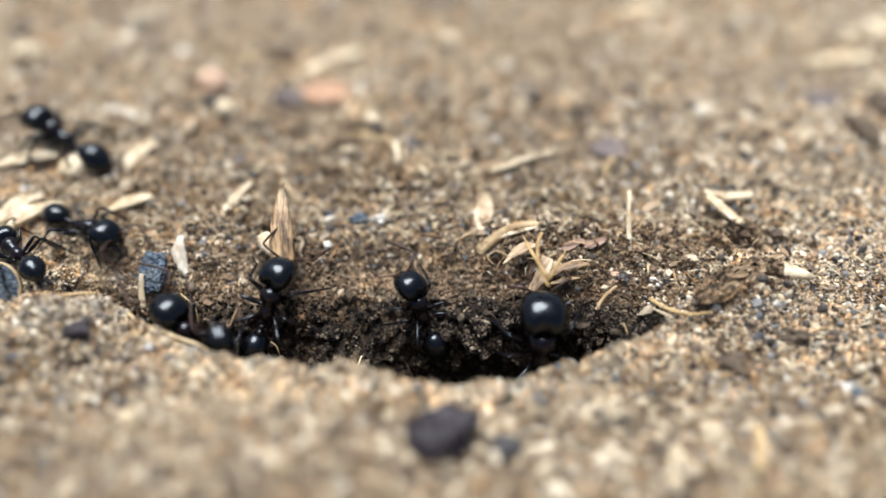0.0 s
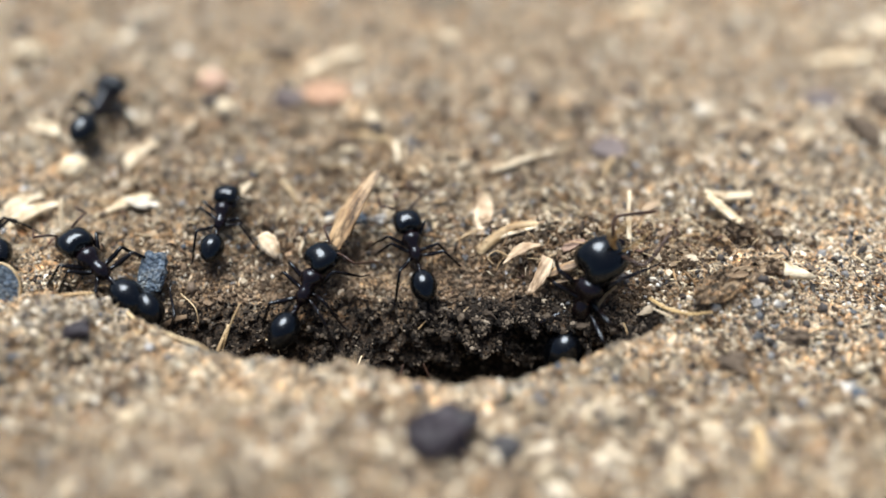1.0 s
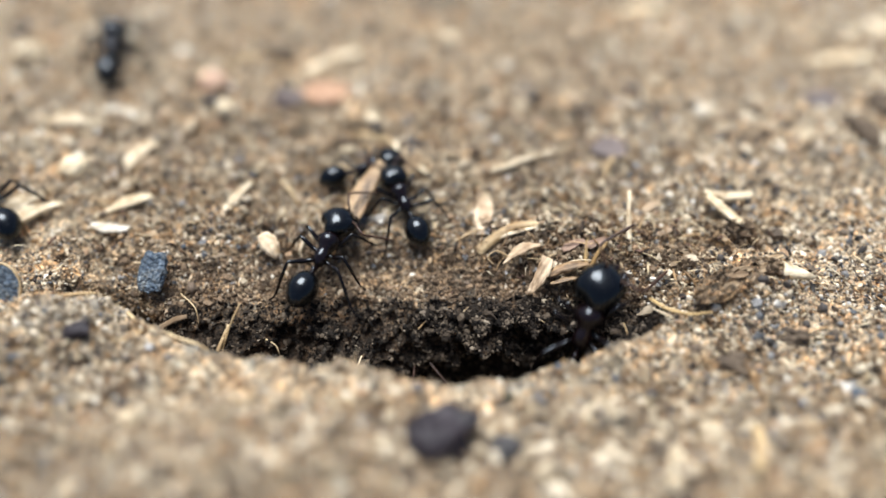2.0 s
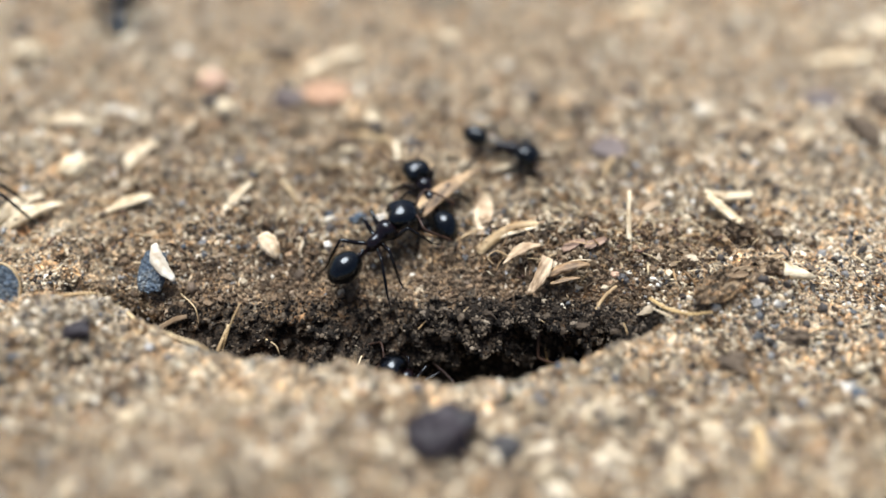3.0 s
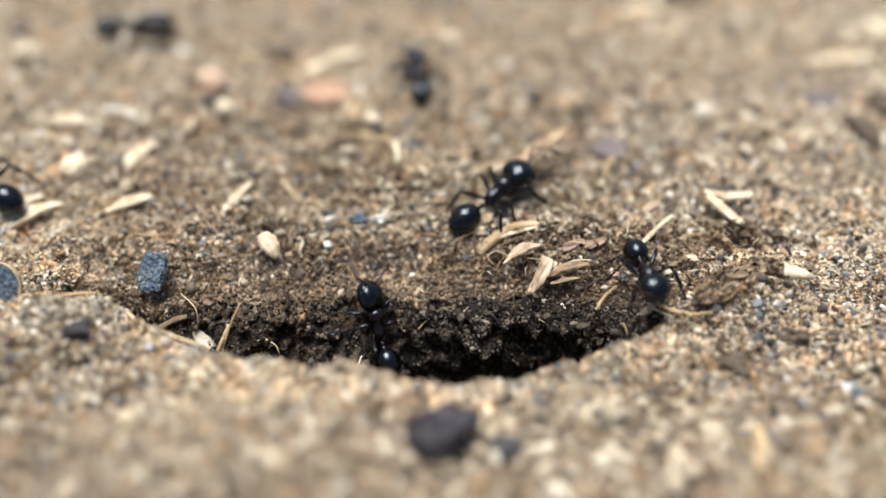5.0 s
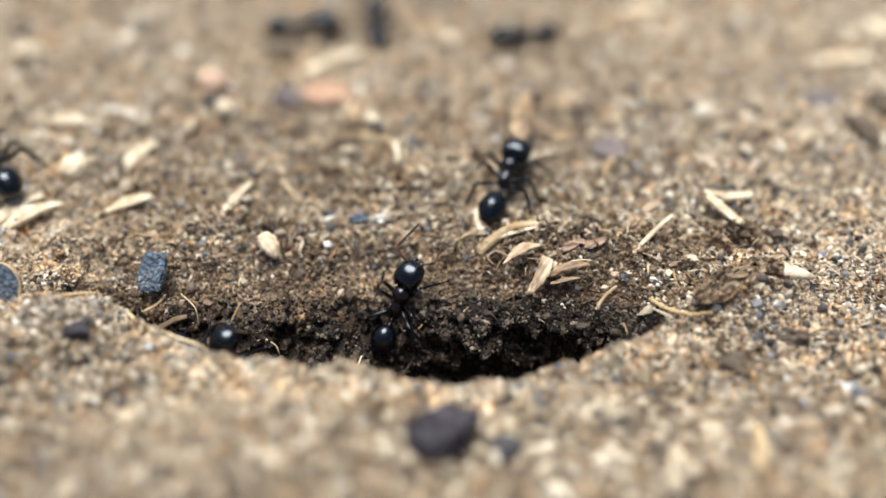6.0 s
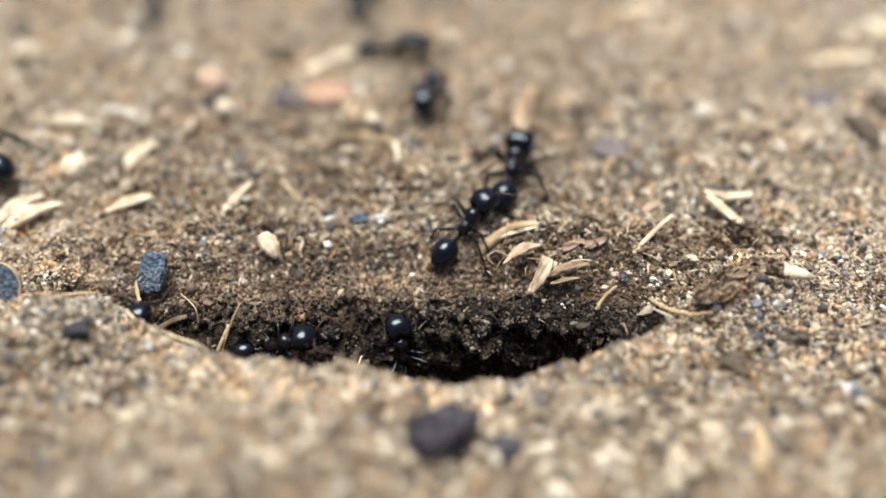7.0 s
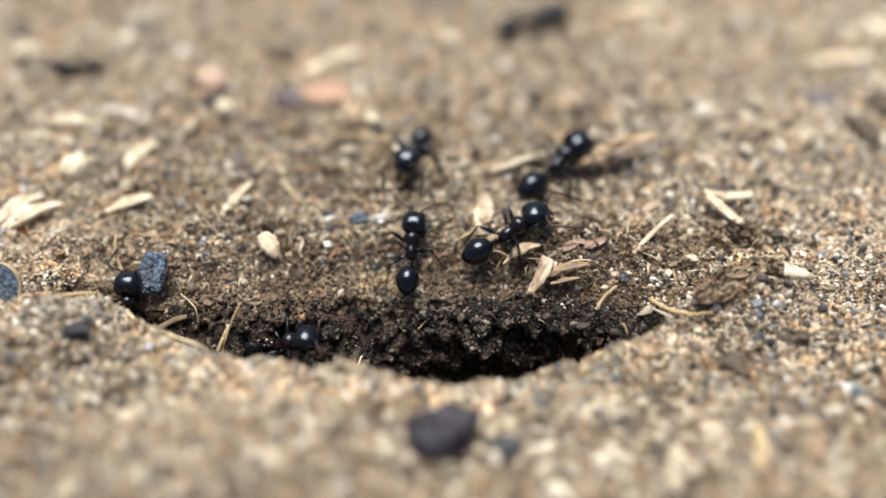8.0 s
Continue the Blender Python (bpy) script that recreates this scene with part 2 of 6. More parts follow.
PURPLE = stone_material("purple_stone", (0.007, 0.005, 0.007), (0.033, 0.023, 0.030))
MAUVE = stone_material("mauve_stone", (0.085, 0.064, 0.058), (0.22, 0.172, 0.158))
DARK = stone_material("dark_stone", (0.03, 0.028, 0.03), (0.10, 0.095, 0.095))
SLATE = soil_material("slate", (0.028, 0.046, 0.078), (0.098, 0.148, 0.218), (0.20, 0.26, 0.33), 0.5, 0.4, 0.6)
WHITE = stone_material("white_quartz", (0.52, 0.48, 0.42), (0.88, 0.84, 0.76), 0.4)
PINK = stone_material("pink_stone", (0.50, 0.30, 0.20), (0.80, 0.55, 0.40))
RUST = stone_material("orange_brick", (0.34, 0.19, 0.115), (0.56, 0.345, 0.22), 0.8)
CREAM = stone_material("cream_stone", (0.52, 0.40, 0.25), (0.80, 0.68, 0.48))
CLOD = stone_material("soil_crust", (0.035, 0.025, 0.018), (0.19, 0.14, 0.095), 0.95)


def chitin_material(name, base, rough, spec=0.3, gloss=0.0):
    m, t, b = material(name, base, rough, 0, spec)
    v = coords(t)
    n = noise_tex(t, v, 2500, 3, 0.6)
    t.links.new(ramp(t, n, [(0.35, tuple(x * 0.6 for x in base)), (0.7, tuple(x * 1.3 for x in base))]), b.inputs["Base Color"])
    r = t.nodes.new("ShaderNodeMapRange")
    r.inputs["To Min"].default_value, r.inputs["To Max"].default_value = rough * 0.75, rough * 1.3
    t.links.new(n, r.inputs["Value"])
    t.links.new(r.outputs["Result"], b.inputs["Roughness"])
    b.inputs["Specular Tint"].default_value = (0.74, 0.87, 1.0, 1)
    b.inputs["Coat Weight"].default_value, b.inputs["Coat Roughness"].default_value, b.inputs["Coat IOR"].default_value = gloss, 0.07, 1.45
    b.inputs["Coat Tint"].default_value = (0.92, 0.97, 1.0, 1)
    mp = node(t, "ShaderNodeMapping", Scale=(1.0, 0.13, 1.0))
    t.links.new(v, mp.inputs["Vector"])
    bump(t, b, noise_tex(t, mp.outputs["Vector"], 5000, 3, 0.6), 0.16, 0.05)
    return m


BLACK = chitin_material("black_chitin", (0.0012, 0.0014, 0.0020), 0.25, 0.25, 0.5)
BROWNISH = chitin_material("red_brown_chitin", (0.0060, 0.0024, 0.0026), 0.25, 0.28, 0.3)
LEGS = chitin_material("leg_chitin", (0.0050, 0.0028, 0.0026), 0.24, 0.30, 0.2)
FEELER = chitin_material("feeler_chitin", (0.060, 0.030, 0.018), 0.4)
EYEDARK = chitin_material("eye", (0.02, 0.02, 0.022), 0.3)

# ---------- ground ----------
# Outline of the nest mouth: its far and near edges along x.
EDGE_X = (-26.5, -22.5, -20.3, -17.0, -14.5, -9.2, -5.0, -2.0, 0.0, 2.5, 5.0, 7.7, 10.0, 12.6, 14.8)
EDGE_FAR = (-3.0, -3.3, -4.3, -4.0, -3.8, -3.3, -3.0, -3.1, -3.3, -3.6, -4.0, -4.5, -5.0, -5.1, -5.8)
EDGE_NEAR = (-3.7, -4.5, -6.1, -8.2, -9.2, -10.0, -10.5, -11.2, -11.55, -11.1, -10.5, -9.7, -8.7, -7.7, -6.3)


def lattice(ix, iy, seed):
    n = (ix * 374761393 + iy * 668265263 + seed * 144269504) & 0xFFFFFFFF
    n = ((n ^ (n >> 13)) * 1274126177) & 0xFFFFFFFF
    return ((n ^ (n >> 16)) & 0xFFFF) / 32767.5 - 1.0


def value_noise(x, y, seed):
    ix, iy = np.floor(x).astype(np.int64), np.floor(y).astype(np.int64)
    fx, fy = x - ix, y - iy
    fx, fy = fx * fx * (3 - 2 * fx), fy * fy * (3 - 2 * fy)
    a, b = lattice(ix, iy, seed), lattice(ix + 1, iy, seed)
    c, d = lattice(ix, iy + 1, seed), lattice(ix + 1, iy + 1, seed)
    return (a + (b - a) * fx) * (1 - fy) + (c + (d - c) * fx) * fy


def cells(x, y, seed):
    """Distance to the nearest of scattered points, one in each unit square."""
    ix, iy = np.floor(x).astype(np.int64), np.floor(y).astype(np.int64)
    best = np.full(np.shape(x), 9.0)
    for dx in (-1, 0, 1):
        for dy in (-1, 0, 1):
            px = ix + dx + 0.5 + 0.45 * lattice(ix + dx, iy + dy, seed)
            py = iy + dy + 0.5 + 0.45 * lattice(ix + dx, iy + dy, seed + 50)
            best = np.minimum(best, (px - x) ** 2 + (py - y) ** 2)
    return np.sqrt(best)


def step_smooth(t):
    t = np.clip(t, 0, 1)
    return t * t * (3 - 2 * t)


def mound(x, y, cx, cy, sx, sy, high):
    return high * np.exp(-((x - cx) / sx) ** 2 - ((y - cy) / sy) ** 2)


def mouth(x, y):
    """Distances into the nest mouth from its far and near edges, and how far in from its two ends (0 to 1)."""
    wob = 0.35 * value_noise(x / 2.1, y * 0 + 3.3, 5) + 0.18 * value_noise(x / 0.7, y * 0 + 8.1, 6)
    far = np.interp(x, EDGE_X, EDGE_FAR) + wob
    near = np.interp(x, EDGE_X, EDGE_NEAR) + 0.5 * wob
    ends = step_smooth((x + 26.5) / 3.5) * step_smooth((14.8 - x) / 2.0)
    return far - y, y - near, ends


def relief(x, y, fine=1.0):
    """Height of the ground in mm."""
    x, y = np.asarray(x, float), np.asarray(y, float)
    z = 0.55 * value_noise(x / 11 + 4.2, y / 11, 1) + 0.36 * value_noise(x / 4.3, y / 4.3, 2)
    z = z + mound(x, y, -25.0, -7.6, 4.2, 2.6, 1.1) + mound(x, y, 21.0, -3.0, 5.0, 2.5, 0.9) + mound(x, y, 8.5, 0.8, 5.5, 2.4, 1.0) + mound(x, y, -13.0, -17.0, 11.0, 4.2, 2.0) + mound(x, y, 26.0, -9.5, 9.0, 6.0, -1.1)
    u, v, ends = mouth(x, y)
    inside = step_smooth(v / 0.5) * ends
    z = z - 1.4 * step_smooth((u + 6.5) / 6.5) * ends * step_smooth(v / 0.5 + 0.2)
    wall = np.clip(u, 0, 20)
    deep = step_smooth((x + 6) / 7) + 1.2 * step_smooth((x - 0.5) / 6)
    z = z - inside * np.minimum(0.8 * wall + deep * 1.9 * np.clip(wall - 1.5, 0, 3) + 2.0 * step_smooth((x - 0.5) / 5) * np.clip(wall - 0.7, 0, 2.2) + 0.5 * np.clip(wall - 4, 0, 9), 15)
    z = z - 6.0 * inside * step_smooth((2.1 - v) / 1.4) * step_smooth((u - 1.2) / 1.2)
    run = step_smooth((x + 26.8) / 1.5) * step_smooth((-18.5 - x) / 2.0)
    z = z - 2.8 * run * np.exp(-((y - np.interp(x, EDGE_X, EDGE_FAR) + 0.4) / 0.7) ** 2)
    if fine:
        crumb = value_noise(x / 1.5, y / 1.5, 3)
        small = value_noise(x / 0.62, y / 0.62, 4) * 0.5 + value_noise(x / 0.36, y / 0.36, 7) * 0.5
        clods = 1 - 2 * np.abs(value_noise(x / 0.95 + 7, y / 0.95, 9))
        rough = 1 + 0.8 * step_smooth(u / 0.8) * inside - 0.35 * step_smooth((u + 4) / 3) * (u < 0.3) * ends
        z = z + fine * rough * (0.26 * crumb + 0.2 * small + 0.16 * clods)
        loose = 0.45 + 0.55 * step_smooth(0.5 + 1.4 * value_noise(x / 3.1 + 5, y / 2.7, 23))
        warp = 0.25 * value_noise(x / 0.5, y / 0.5, 24)
        knobs = 0.66 * (0.5 - cells(x / 1.25 + warp, y / 1.1, 60)) + 0.42 * (0.5 - cells(x / 0.56, y / 0.52 + warp, 61))
        z = z + 0.9 * step_smooth((y - 7) / 8) * step_smooth((60 - y) / 20) * (0.5 - cells(x / 2.9, y / 2.5 + warp, 63))
        z = z + fine * loose * (1 - 0.45 * step_smooth((u + 4) / 3) * (u < 0.3) * ends) * knobs
    return z


def undercut(x, y, z):
    """Shifts places on the far wall of the mouth sideways: crumbly ledges, and hollows under them."""
    u, v, ends = mouth(x, y)
    w = step_smooth(u / 1.2) * step_smooth(v / 1.0) * ends
    ledge = 0.55 * value_noise(x / 2.1, z / 0.9, 11) + 0.60 * value_noise(x / 0.9, z / 0.42, 12) + 0.40 * value_noise(x / 0.4, z / 0.24, 14)
    ledge = ledge + 0.35 * (0.5 - cells(x / 0.8, z / 0.5, 62))
    cave = 1.3 * np.exp(-((x - 9.3) / 4.4) ** 2) * step_smooth((-z - 2.4) / 1.2) + 0.9 * np.exp(-((x - 1.8) / 4.5) ** 2) * step_smooth((-z - 3.3) / 0.9)
    ledge = ledge * (1 + 0.7 * step_smooth((x + 1) / 4))
    return x + w * 0.4 * value_noise(x / 1.1 + 9, z / 0.8, 13), y + w * (cave - ledge)


def lines(lo, hi, step, far):
    """Even lines from lo to hi, then wider and wider ones out to far."""
    mid = np.arange(lo, hi + step / 2, step)
    out = step * 1.32 ** np.arange(1, 60)
    out = np.cumsum(out)
    out = out[out < far]
    return np.concatenate([(lo - out)[::-1], mid, hi + out])


def build_ground():
    xs, ys = lines(-47, 47, 0.14, 60000.0), lines(-22, 38, 0.16, 60000.0)
    ys = np.unique(np.concatenate([ys[(ys < -11.5) | (ys > 8)], np.arange(-11.5, -2.6, 0.065), np.arange(-2.6, 8, 0.13)]))
    gx, gy = np.meshgrid(xs, ys)
    near = np.exp(-(np.maximum(np.hypot(gx, gy) - 80, 0) / 60) ** 2)
    gz = relief(gx, gy)
    gz = np.where(near > 0.01, gz * near, 0)
    u, v, ends = mouth(gx, gy)
    gx, gy = undercut(gx, gy, gz)
    nx, ny = len(xs), len(ys)
    i = np.arange(nx * ny).reshape(ny, nx)
    faces = np.stack([i[:-1, :-1], i[:-1, 1:], i[1:, 1:], i[1:, :-1]], -1).reshape(-1, 4)
    ob = mesh_of("ground", np.stack([gx, gy, gz], -1).reshape(-1, 3), faces, [SOIL, HALF, DAMP_SHADED, SPOIL])
    ragged = 0.35 * value_noise(gx / 0.9, gy / 0.9, 15) + 0.2 * value_noise(gx / 0.3, gy / 0.3, 16)
    blotch = 1.3 * value_noise(gx / 2.6, gy / 2.0, 17) + 0.7 * value_noise(gx / 0.8, gy / 0.8, 18)
    tail = 5.0 * (1 - step_smooth((gx + 24) / 7))
    moist = ((u + blotch - tail > -0.5 - 1.0 * step_smooth((gx + 3) / 5) - 1.6 * step_smooth((gx - 1) / 6)) & (v > 0.1) & (ends > 0.05))[:-1, :-1].reshape(-1)
    patch = (value_noise(gx / 3.4 + 2, gy / 2.4, 19) + 0.6 * value_noise(gx / 0.9, gy / 0.7, 20) > 0.30 + 0.25 * step_smooth((gy - 2) / 4)) & (gy > -6) & (gx > -25 + 2 * blotch) & (gx < 15 + 2 * blotch) & ((gy < 7 + 2 * blotch) | (value_noise(gx / 3.0, gy / 2.2, 25) > 0.5))
    bed = np.exp(-((gx - 8.5) / 3.8) ** 2 - ((gy - 0.3) / 1.9) ** 2) + np.exp(-((gx - 21) / 2.0) ** 2 - ((gy - 1.0) / 1.2) ** 2)
    patch = patch | (bed + 0.35 * blotch > 0.62)
    pale = np.exp(-((gx - 3.0) / 7.0) ** 2 - ((gy - 9.5) / 4.0) ** 2) + 0.5 * blotch > 0.5
    patch = patch & ~pale
    moist = moist | (patch & (u < 0))[:-1, :-1].reshape(-1)
    spoil = (((v < 0.15) & (v + 1.3 * blotch > -3.6 + 2.0 * step_smooth((gx - 1) / 9)) & (gx < 14 + 3 * blotch)) | (gy + 6 * blotch > 15) | (np.exp(-((gx - 3.0) / 7.0) ** 2 - ((gy - 9.5) / 4.0) ** 2) + 0.5 * blotch > 0.62) | ((gx + 3 * blotch > 19) & (gy > -9)) | ((gx + 2.5 * blotch < -27) & (gy > -9)) | (np.hypot(gx, gy - 8) > 55))[:-1, :-1].reshape(-1)
    # Faces in the mouth and the crack take the damp, shade-darkened colour.
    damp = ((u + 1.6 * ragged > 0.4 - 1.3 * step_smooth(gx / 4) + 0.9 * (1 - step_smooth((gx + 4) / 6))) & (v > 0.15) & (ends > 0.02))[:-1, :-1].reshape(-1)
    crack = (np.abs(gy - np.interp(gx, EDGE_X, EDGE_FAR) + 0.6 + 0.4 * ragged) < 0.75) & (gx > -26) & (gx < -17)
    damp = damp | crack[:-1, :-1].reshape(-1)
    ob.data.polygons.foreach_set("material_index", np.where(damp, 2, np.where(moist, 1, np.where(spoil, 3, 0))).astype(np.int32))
    tagged(ob, "dry sandy soil with a damp nest mouth, darkened as in shade", "ground", kind="structure")
    return ob


GROUND = build_ground()

ICO = bmesh.new()
bmesh.ops.create_icosphere(ICO, subdivisions=1, radius=1.0)
ICO.verts.ensure_lookup_table()
ICO_V = np.array([v.co[:] for v in ICO.verts])
ICO_F = np.array([[v.index for v in f.verts] for f in ICO.faces])
ICO.free()


def turns(rng, n):
    """Random rotation matrices."""
    q = rng.normal(size=(n, 4))
    q /= np.linalg.norm(q, axis=1, keepdims=True)
    w, x, y, z = q.T
    return np.stack([1 - 2 * (y * y + z * z), 2 * (x * y - z * w), 2 * (x * z + y * w),
                     2 * (x * y + z * w), 1 - 2 * (x * x + z * z), 2 * (y * z - x * w),
                     2 * (x * z - y * w), 2 * (y * z + x * w), 1 - 2 * (x * x + y * y)], -1).reshape(n, 3, 3)


OCT_V = np.array([(1, 0, 0), (-1, 0, 0), (0, 1, 0), (0, -1, 0), (0, 0, 1), (0, 0, -1)], float)
OCT_F = np.array([(0, 2, 4), (2, 1, 4), (1, 3, 4), (3, 0, 4), (2, 0, 5), (1, 2, 5), (3, 1, 5), (0, 3, 5)])


def scatter(name, x, y, size, material, rng, sink=0.25, form=(ICO_V, ICO_F)):
    n, k = len(x), len(form[0])
    shape = size[:, None] * np.exp(rng.normal(0, 0.34, (n, 3)))
    body = form[0][None] * (1 + rng.normal(0, 0.2, (n, k, 1))) * shape[:, None]
    body = np.einsum("nij,nkj->nki", turns(rng, n), body)
    z = relief(x, y)
    x, y = undercut(x, y, z)
    z = z + size * (0.5 - sink)
    body += np.stack([x, y, z], -1)[:, None]
    faces = form[1][None] + (np.arange(n) * k)[:, None, None]
    return mesh_of(name, body.reshape(-1, 3), faces.reshape(-1, 3), material, smooth=False)


def dry_places(rng, n, share):
    """Places for grains: in drifts, few on the smooth apron behind the mouth, none in it."""
    y = rng.uniform(-22, 38, n)
    x = rng.uniform(-1, 1, n) * (28 + 0.40 * (y + 22))
    drift = value_noise(x / 5, y / 5, 21) + 0.7 * value_noise(x / 1.6, y / 1.6, 22)
    u, v, ends = mouth(x, y)
    apron = step_smooth((u + 5) / 4) * (v > 0) * ends * step_smooth((x + 23) / 5)
    keep = (rng.uniform(-1.3, 1.3, n) < drift + share) & (rng.uniform(0, 1, n) > 0.9 * apron) & ~((u > -0.1) & (v > -0.1) & (ends > 0.05))
    return x[keep], y[keep]


def build_grains():
    rng = np.random.default_rng(11)
    x, y = dry_places(rng, 27000, 0.2)
    size = np.clip(rng.lognormal(math.log(0.12), 0.36, len(x)), 0.07, 0.36) * (0.72 + 0.28 * step_smooth((y + 13) / 3))
    size = size * (0.85 + 0.3 * step_smooth((x - 8) / 8))
    _, v, ends = mouth(x, y)
    blotch = value_noise(x / 2.5, y / 2.5, 33)
    dug = (v < 0.1) & (v > -5 + 1.5 * blotch) & (ends > 0.02) | (y + 8 * blotch > 15)
    tagged(scatter("pale_sand", x[dug], y[dug], size[dug], PALE, rng), "pale dusty sand grains lying on the soil", "sand", kind="stuff")
    x, y, size = x[~dug], y[~dug], size[~dug]
    tagged(scatter("soil_grains", x, y, size, GRAIN, rng), "loose tan, cream and dark sand grains on the soil", "sand", kind="stuff")
    x, y = dry_places(rng, 105000, 0.7)
    _, v, ends = mouth(x, y)
    bare = ((v < 0.1) & (v > -3.4) & (ends > 0.02) & (x < 3)) & (rng.uniform(0, 1, len(x)) < 0.85)
    x, y = x[~bare], y[~bare]
    size = np.clip(rng.lognormal(math.log(0.10), 0.3, len(x)), 0.05, 0.2)
    tagged(scatter("fine_grains", x, y, size, GRAIN, rng, form=(OCT_V, OCT_F)), "fine tan and brown sand between larger grains", "sand", kind="stuff")
    x, y = dry_places(rng, 7500, -0.1)
    keep = rng.uniform(0, 1, len(x)) < 0.25 + 0.75 * step_smooth((x - 9) / 7) + 0.6 * step_smooth((-20 - x) / 5)
    keep &= (y > -6.5) | (rng.uniform(0, 1, len(x)) < 0.35)
    x, y = x[keep], y[keep]
    size = np.clip(rng.lognormal(math.log(0.125), 0.35, len(x)), 0.06, 0.3)
    tagged(scatter("quartz_grains", x, y, size, QUARTZ, rng), "bright white and cream quartz grains among sand", "sand", kind="stuff")
    # coarser grit farther off and in front
    n = 1100
    y = np.where(rng.uniform(0, 1, n) < 0.9, rng.uniform(9, 38, n), rng.uniform(-22, -12, n))
    x = rng.uniform(-1, 1, n) * (28 + 0.40 * (y + 22))
    size = np.clip(rng.lognormal(math.log(0.38), 0.3, n), 0.2, 0.75)
    size = np.where((y < 0) & (size > 0.32), 0.32, size)
    tagged(scatter("coarse_grit", x, y, size, GRIT, rng, sink=0.55), "coarse brown, cream and grey grit on dry soil", "grit", kind="stuff")
    n = 42000
    x, y = rng.uniform(-26.5, 14.8, n), rng.uniform(-11.5, 2.5, n)
    u, v, ends = mouth(x, y)
    # crumbs within the mouth, damp and with shade in their colour
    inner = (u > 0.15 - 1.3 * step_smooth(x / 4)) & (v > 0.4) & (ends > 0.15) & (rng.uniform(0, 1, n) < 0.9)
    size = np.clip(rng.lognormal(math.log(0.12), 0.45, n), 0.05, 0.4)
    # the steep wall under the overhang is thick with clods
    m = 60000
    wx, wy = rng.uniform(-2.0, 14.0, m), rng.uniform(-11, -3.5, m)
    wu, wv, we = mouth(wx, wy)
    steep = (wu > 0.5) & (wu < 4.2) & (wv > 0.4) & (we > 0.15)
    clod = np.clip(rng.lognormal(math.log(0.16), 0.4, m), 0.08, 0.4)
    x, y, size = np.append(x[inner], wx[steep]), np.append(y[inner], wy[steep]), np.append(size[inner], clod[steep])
    tagged(scatter("soil_crumbs", x, y, size * 0.55, CRUMB, rng), "damp soil crumbs, coloured as in shade, on the nest mouth wall", "soil", kind="stuff")
    n = 42000
    x, y = rng.uniform(-26.5, 14.8, n), rng.uniform(-11.5, 2.5, n)
    u, v, ends = mouth(x, y)
    size = np.clip(rng.lognormal(math.log(0.12), 0.45, n), 0.05, 0.4)
    outer = (u <= 0.15 - 1.0 * step_smooth(x / 4)) & (u > -3.6 - 1.9 * step_smooth(x / 5)) & (x > -23) & (v > 0.4) & (ends > 0.1) & (rng.uniform(0, 1, n) < 0.5)
    tagged(scatter("moist_crumbs", x[outer], y[outer], size[outer] * 0.62, MOIST, rng), "brown moist soil crumbs behind the nest mouth", "soil", kind="stuff")
    n = 34000
    x, y = rng.uniform(-38, 34, n), rng.uniform(-15, 18, n)
    u, v, ends = mouth(x, y)
    front = (y < -7) & (x > 6) & (value_noise(x / 2.6, y / 1.8, 27) > 0.15)
    patch = value_noise(x / 3.4 + 2, y / 2.4, 19) + 0.6 * value_noise(x / 0.9, y / 0.7, 20)
    keep = (patch > rng.uniform(-0.3, 0.6, n)) & (((x < 15 + rng.normal(0, 2, n)) & (x > -25 + rng.normal(0, 2, n)) & (y > -8)) | front) & ~((u > -2.5) & (v > -0.3) & (ends > 0.02))
    size = np.clip(rng.lognormal(math.log(0.10), 0.4, keep.sum()), 0.05, 0.3)
    tagged(scatter("dark_crumbs", x[keep], y[keep], size, HUMUS, rng, form=(OCT_V, OCT_F)), "dark brown humus crumbs among paler sand", "soil", kind="stuff")
    # pale and brown clods of dried soil, in front and far off
    n = 2300
    y = np.where(rng.uniform(0, 1, n) < 0.3, rng.uniform(-22, -12, n), rng.uniform(10, 38, n))
    x = rng.uniform(-1, 1, n) * (28 + 0.40 * (y + 22))
    u, v, ends = mouth(x, y)
    keep = ((v < -0.9) | (ends < 0.01)) & (rng.uniform(-1, 1, n) < value_noise(x / 4, y / 3, 41) + 0.1)
    x, y = x[keep], y[keep]
    size = np.clip(rng.lognormal(math.log(0.38), 0.42, len(x)), 0.18, 0.95)
    size = np.where(y < 0, np.minimum(size, 0.42), size)
    tagged(scatter("dried_clods", x, y, size, CLODS, rng, sink=0.75), "pale and brown dried soil clods", "soil", kind="stuff")
    # torn scraps of chaff, bark and fibre
    n = 6500
    y = rng.uniform(-22, 38, n)
    x = rng.uniform(-1, 1, n) * (28 + 0.40 * (y + 22))
    u, v, ends = mouth(x, y)
    keep = ~((u > -3.0) & (v > -0.1) & (ends > 0.02)) & (rng.uniform(-1, 1, n) < value_noise(x / 7, y / 7, 31) + 0.25)
    x, y = x[keep], y[keep]
    n = len(x)
    long, wide = np.clip(rng.lognormal(math.log(0.42), 0.5, n), 0.15, 1.7), rng.uniform(0.03, 0.14, n)
    box = np.array([(-1, -0.5, 0), (-0.3, -1, 0.3), (0.5, -0.8, 0.2), (1, 0.1, 0), (0.4, 0.9, 0.3), (-0.5, 0.8, 0.2), (0, 0, 1.0), (0, 0, -0.6)], float)
    f = np.array([(a, (a + 1) % 6, 6) for a in range(6)] + [((a + 1) % 6, a, 7) for a in range(6)])
    body = box[None] * (1 + rng.normal(0, 0.2, (n, 8, 1))) * np.stack([long, wide, wide * 0.5], -1)[:, None]
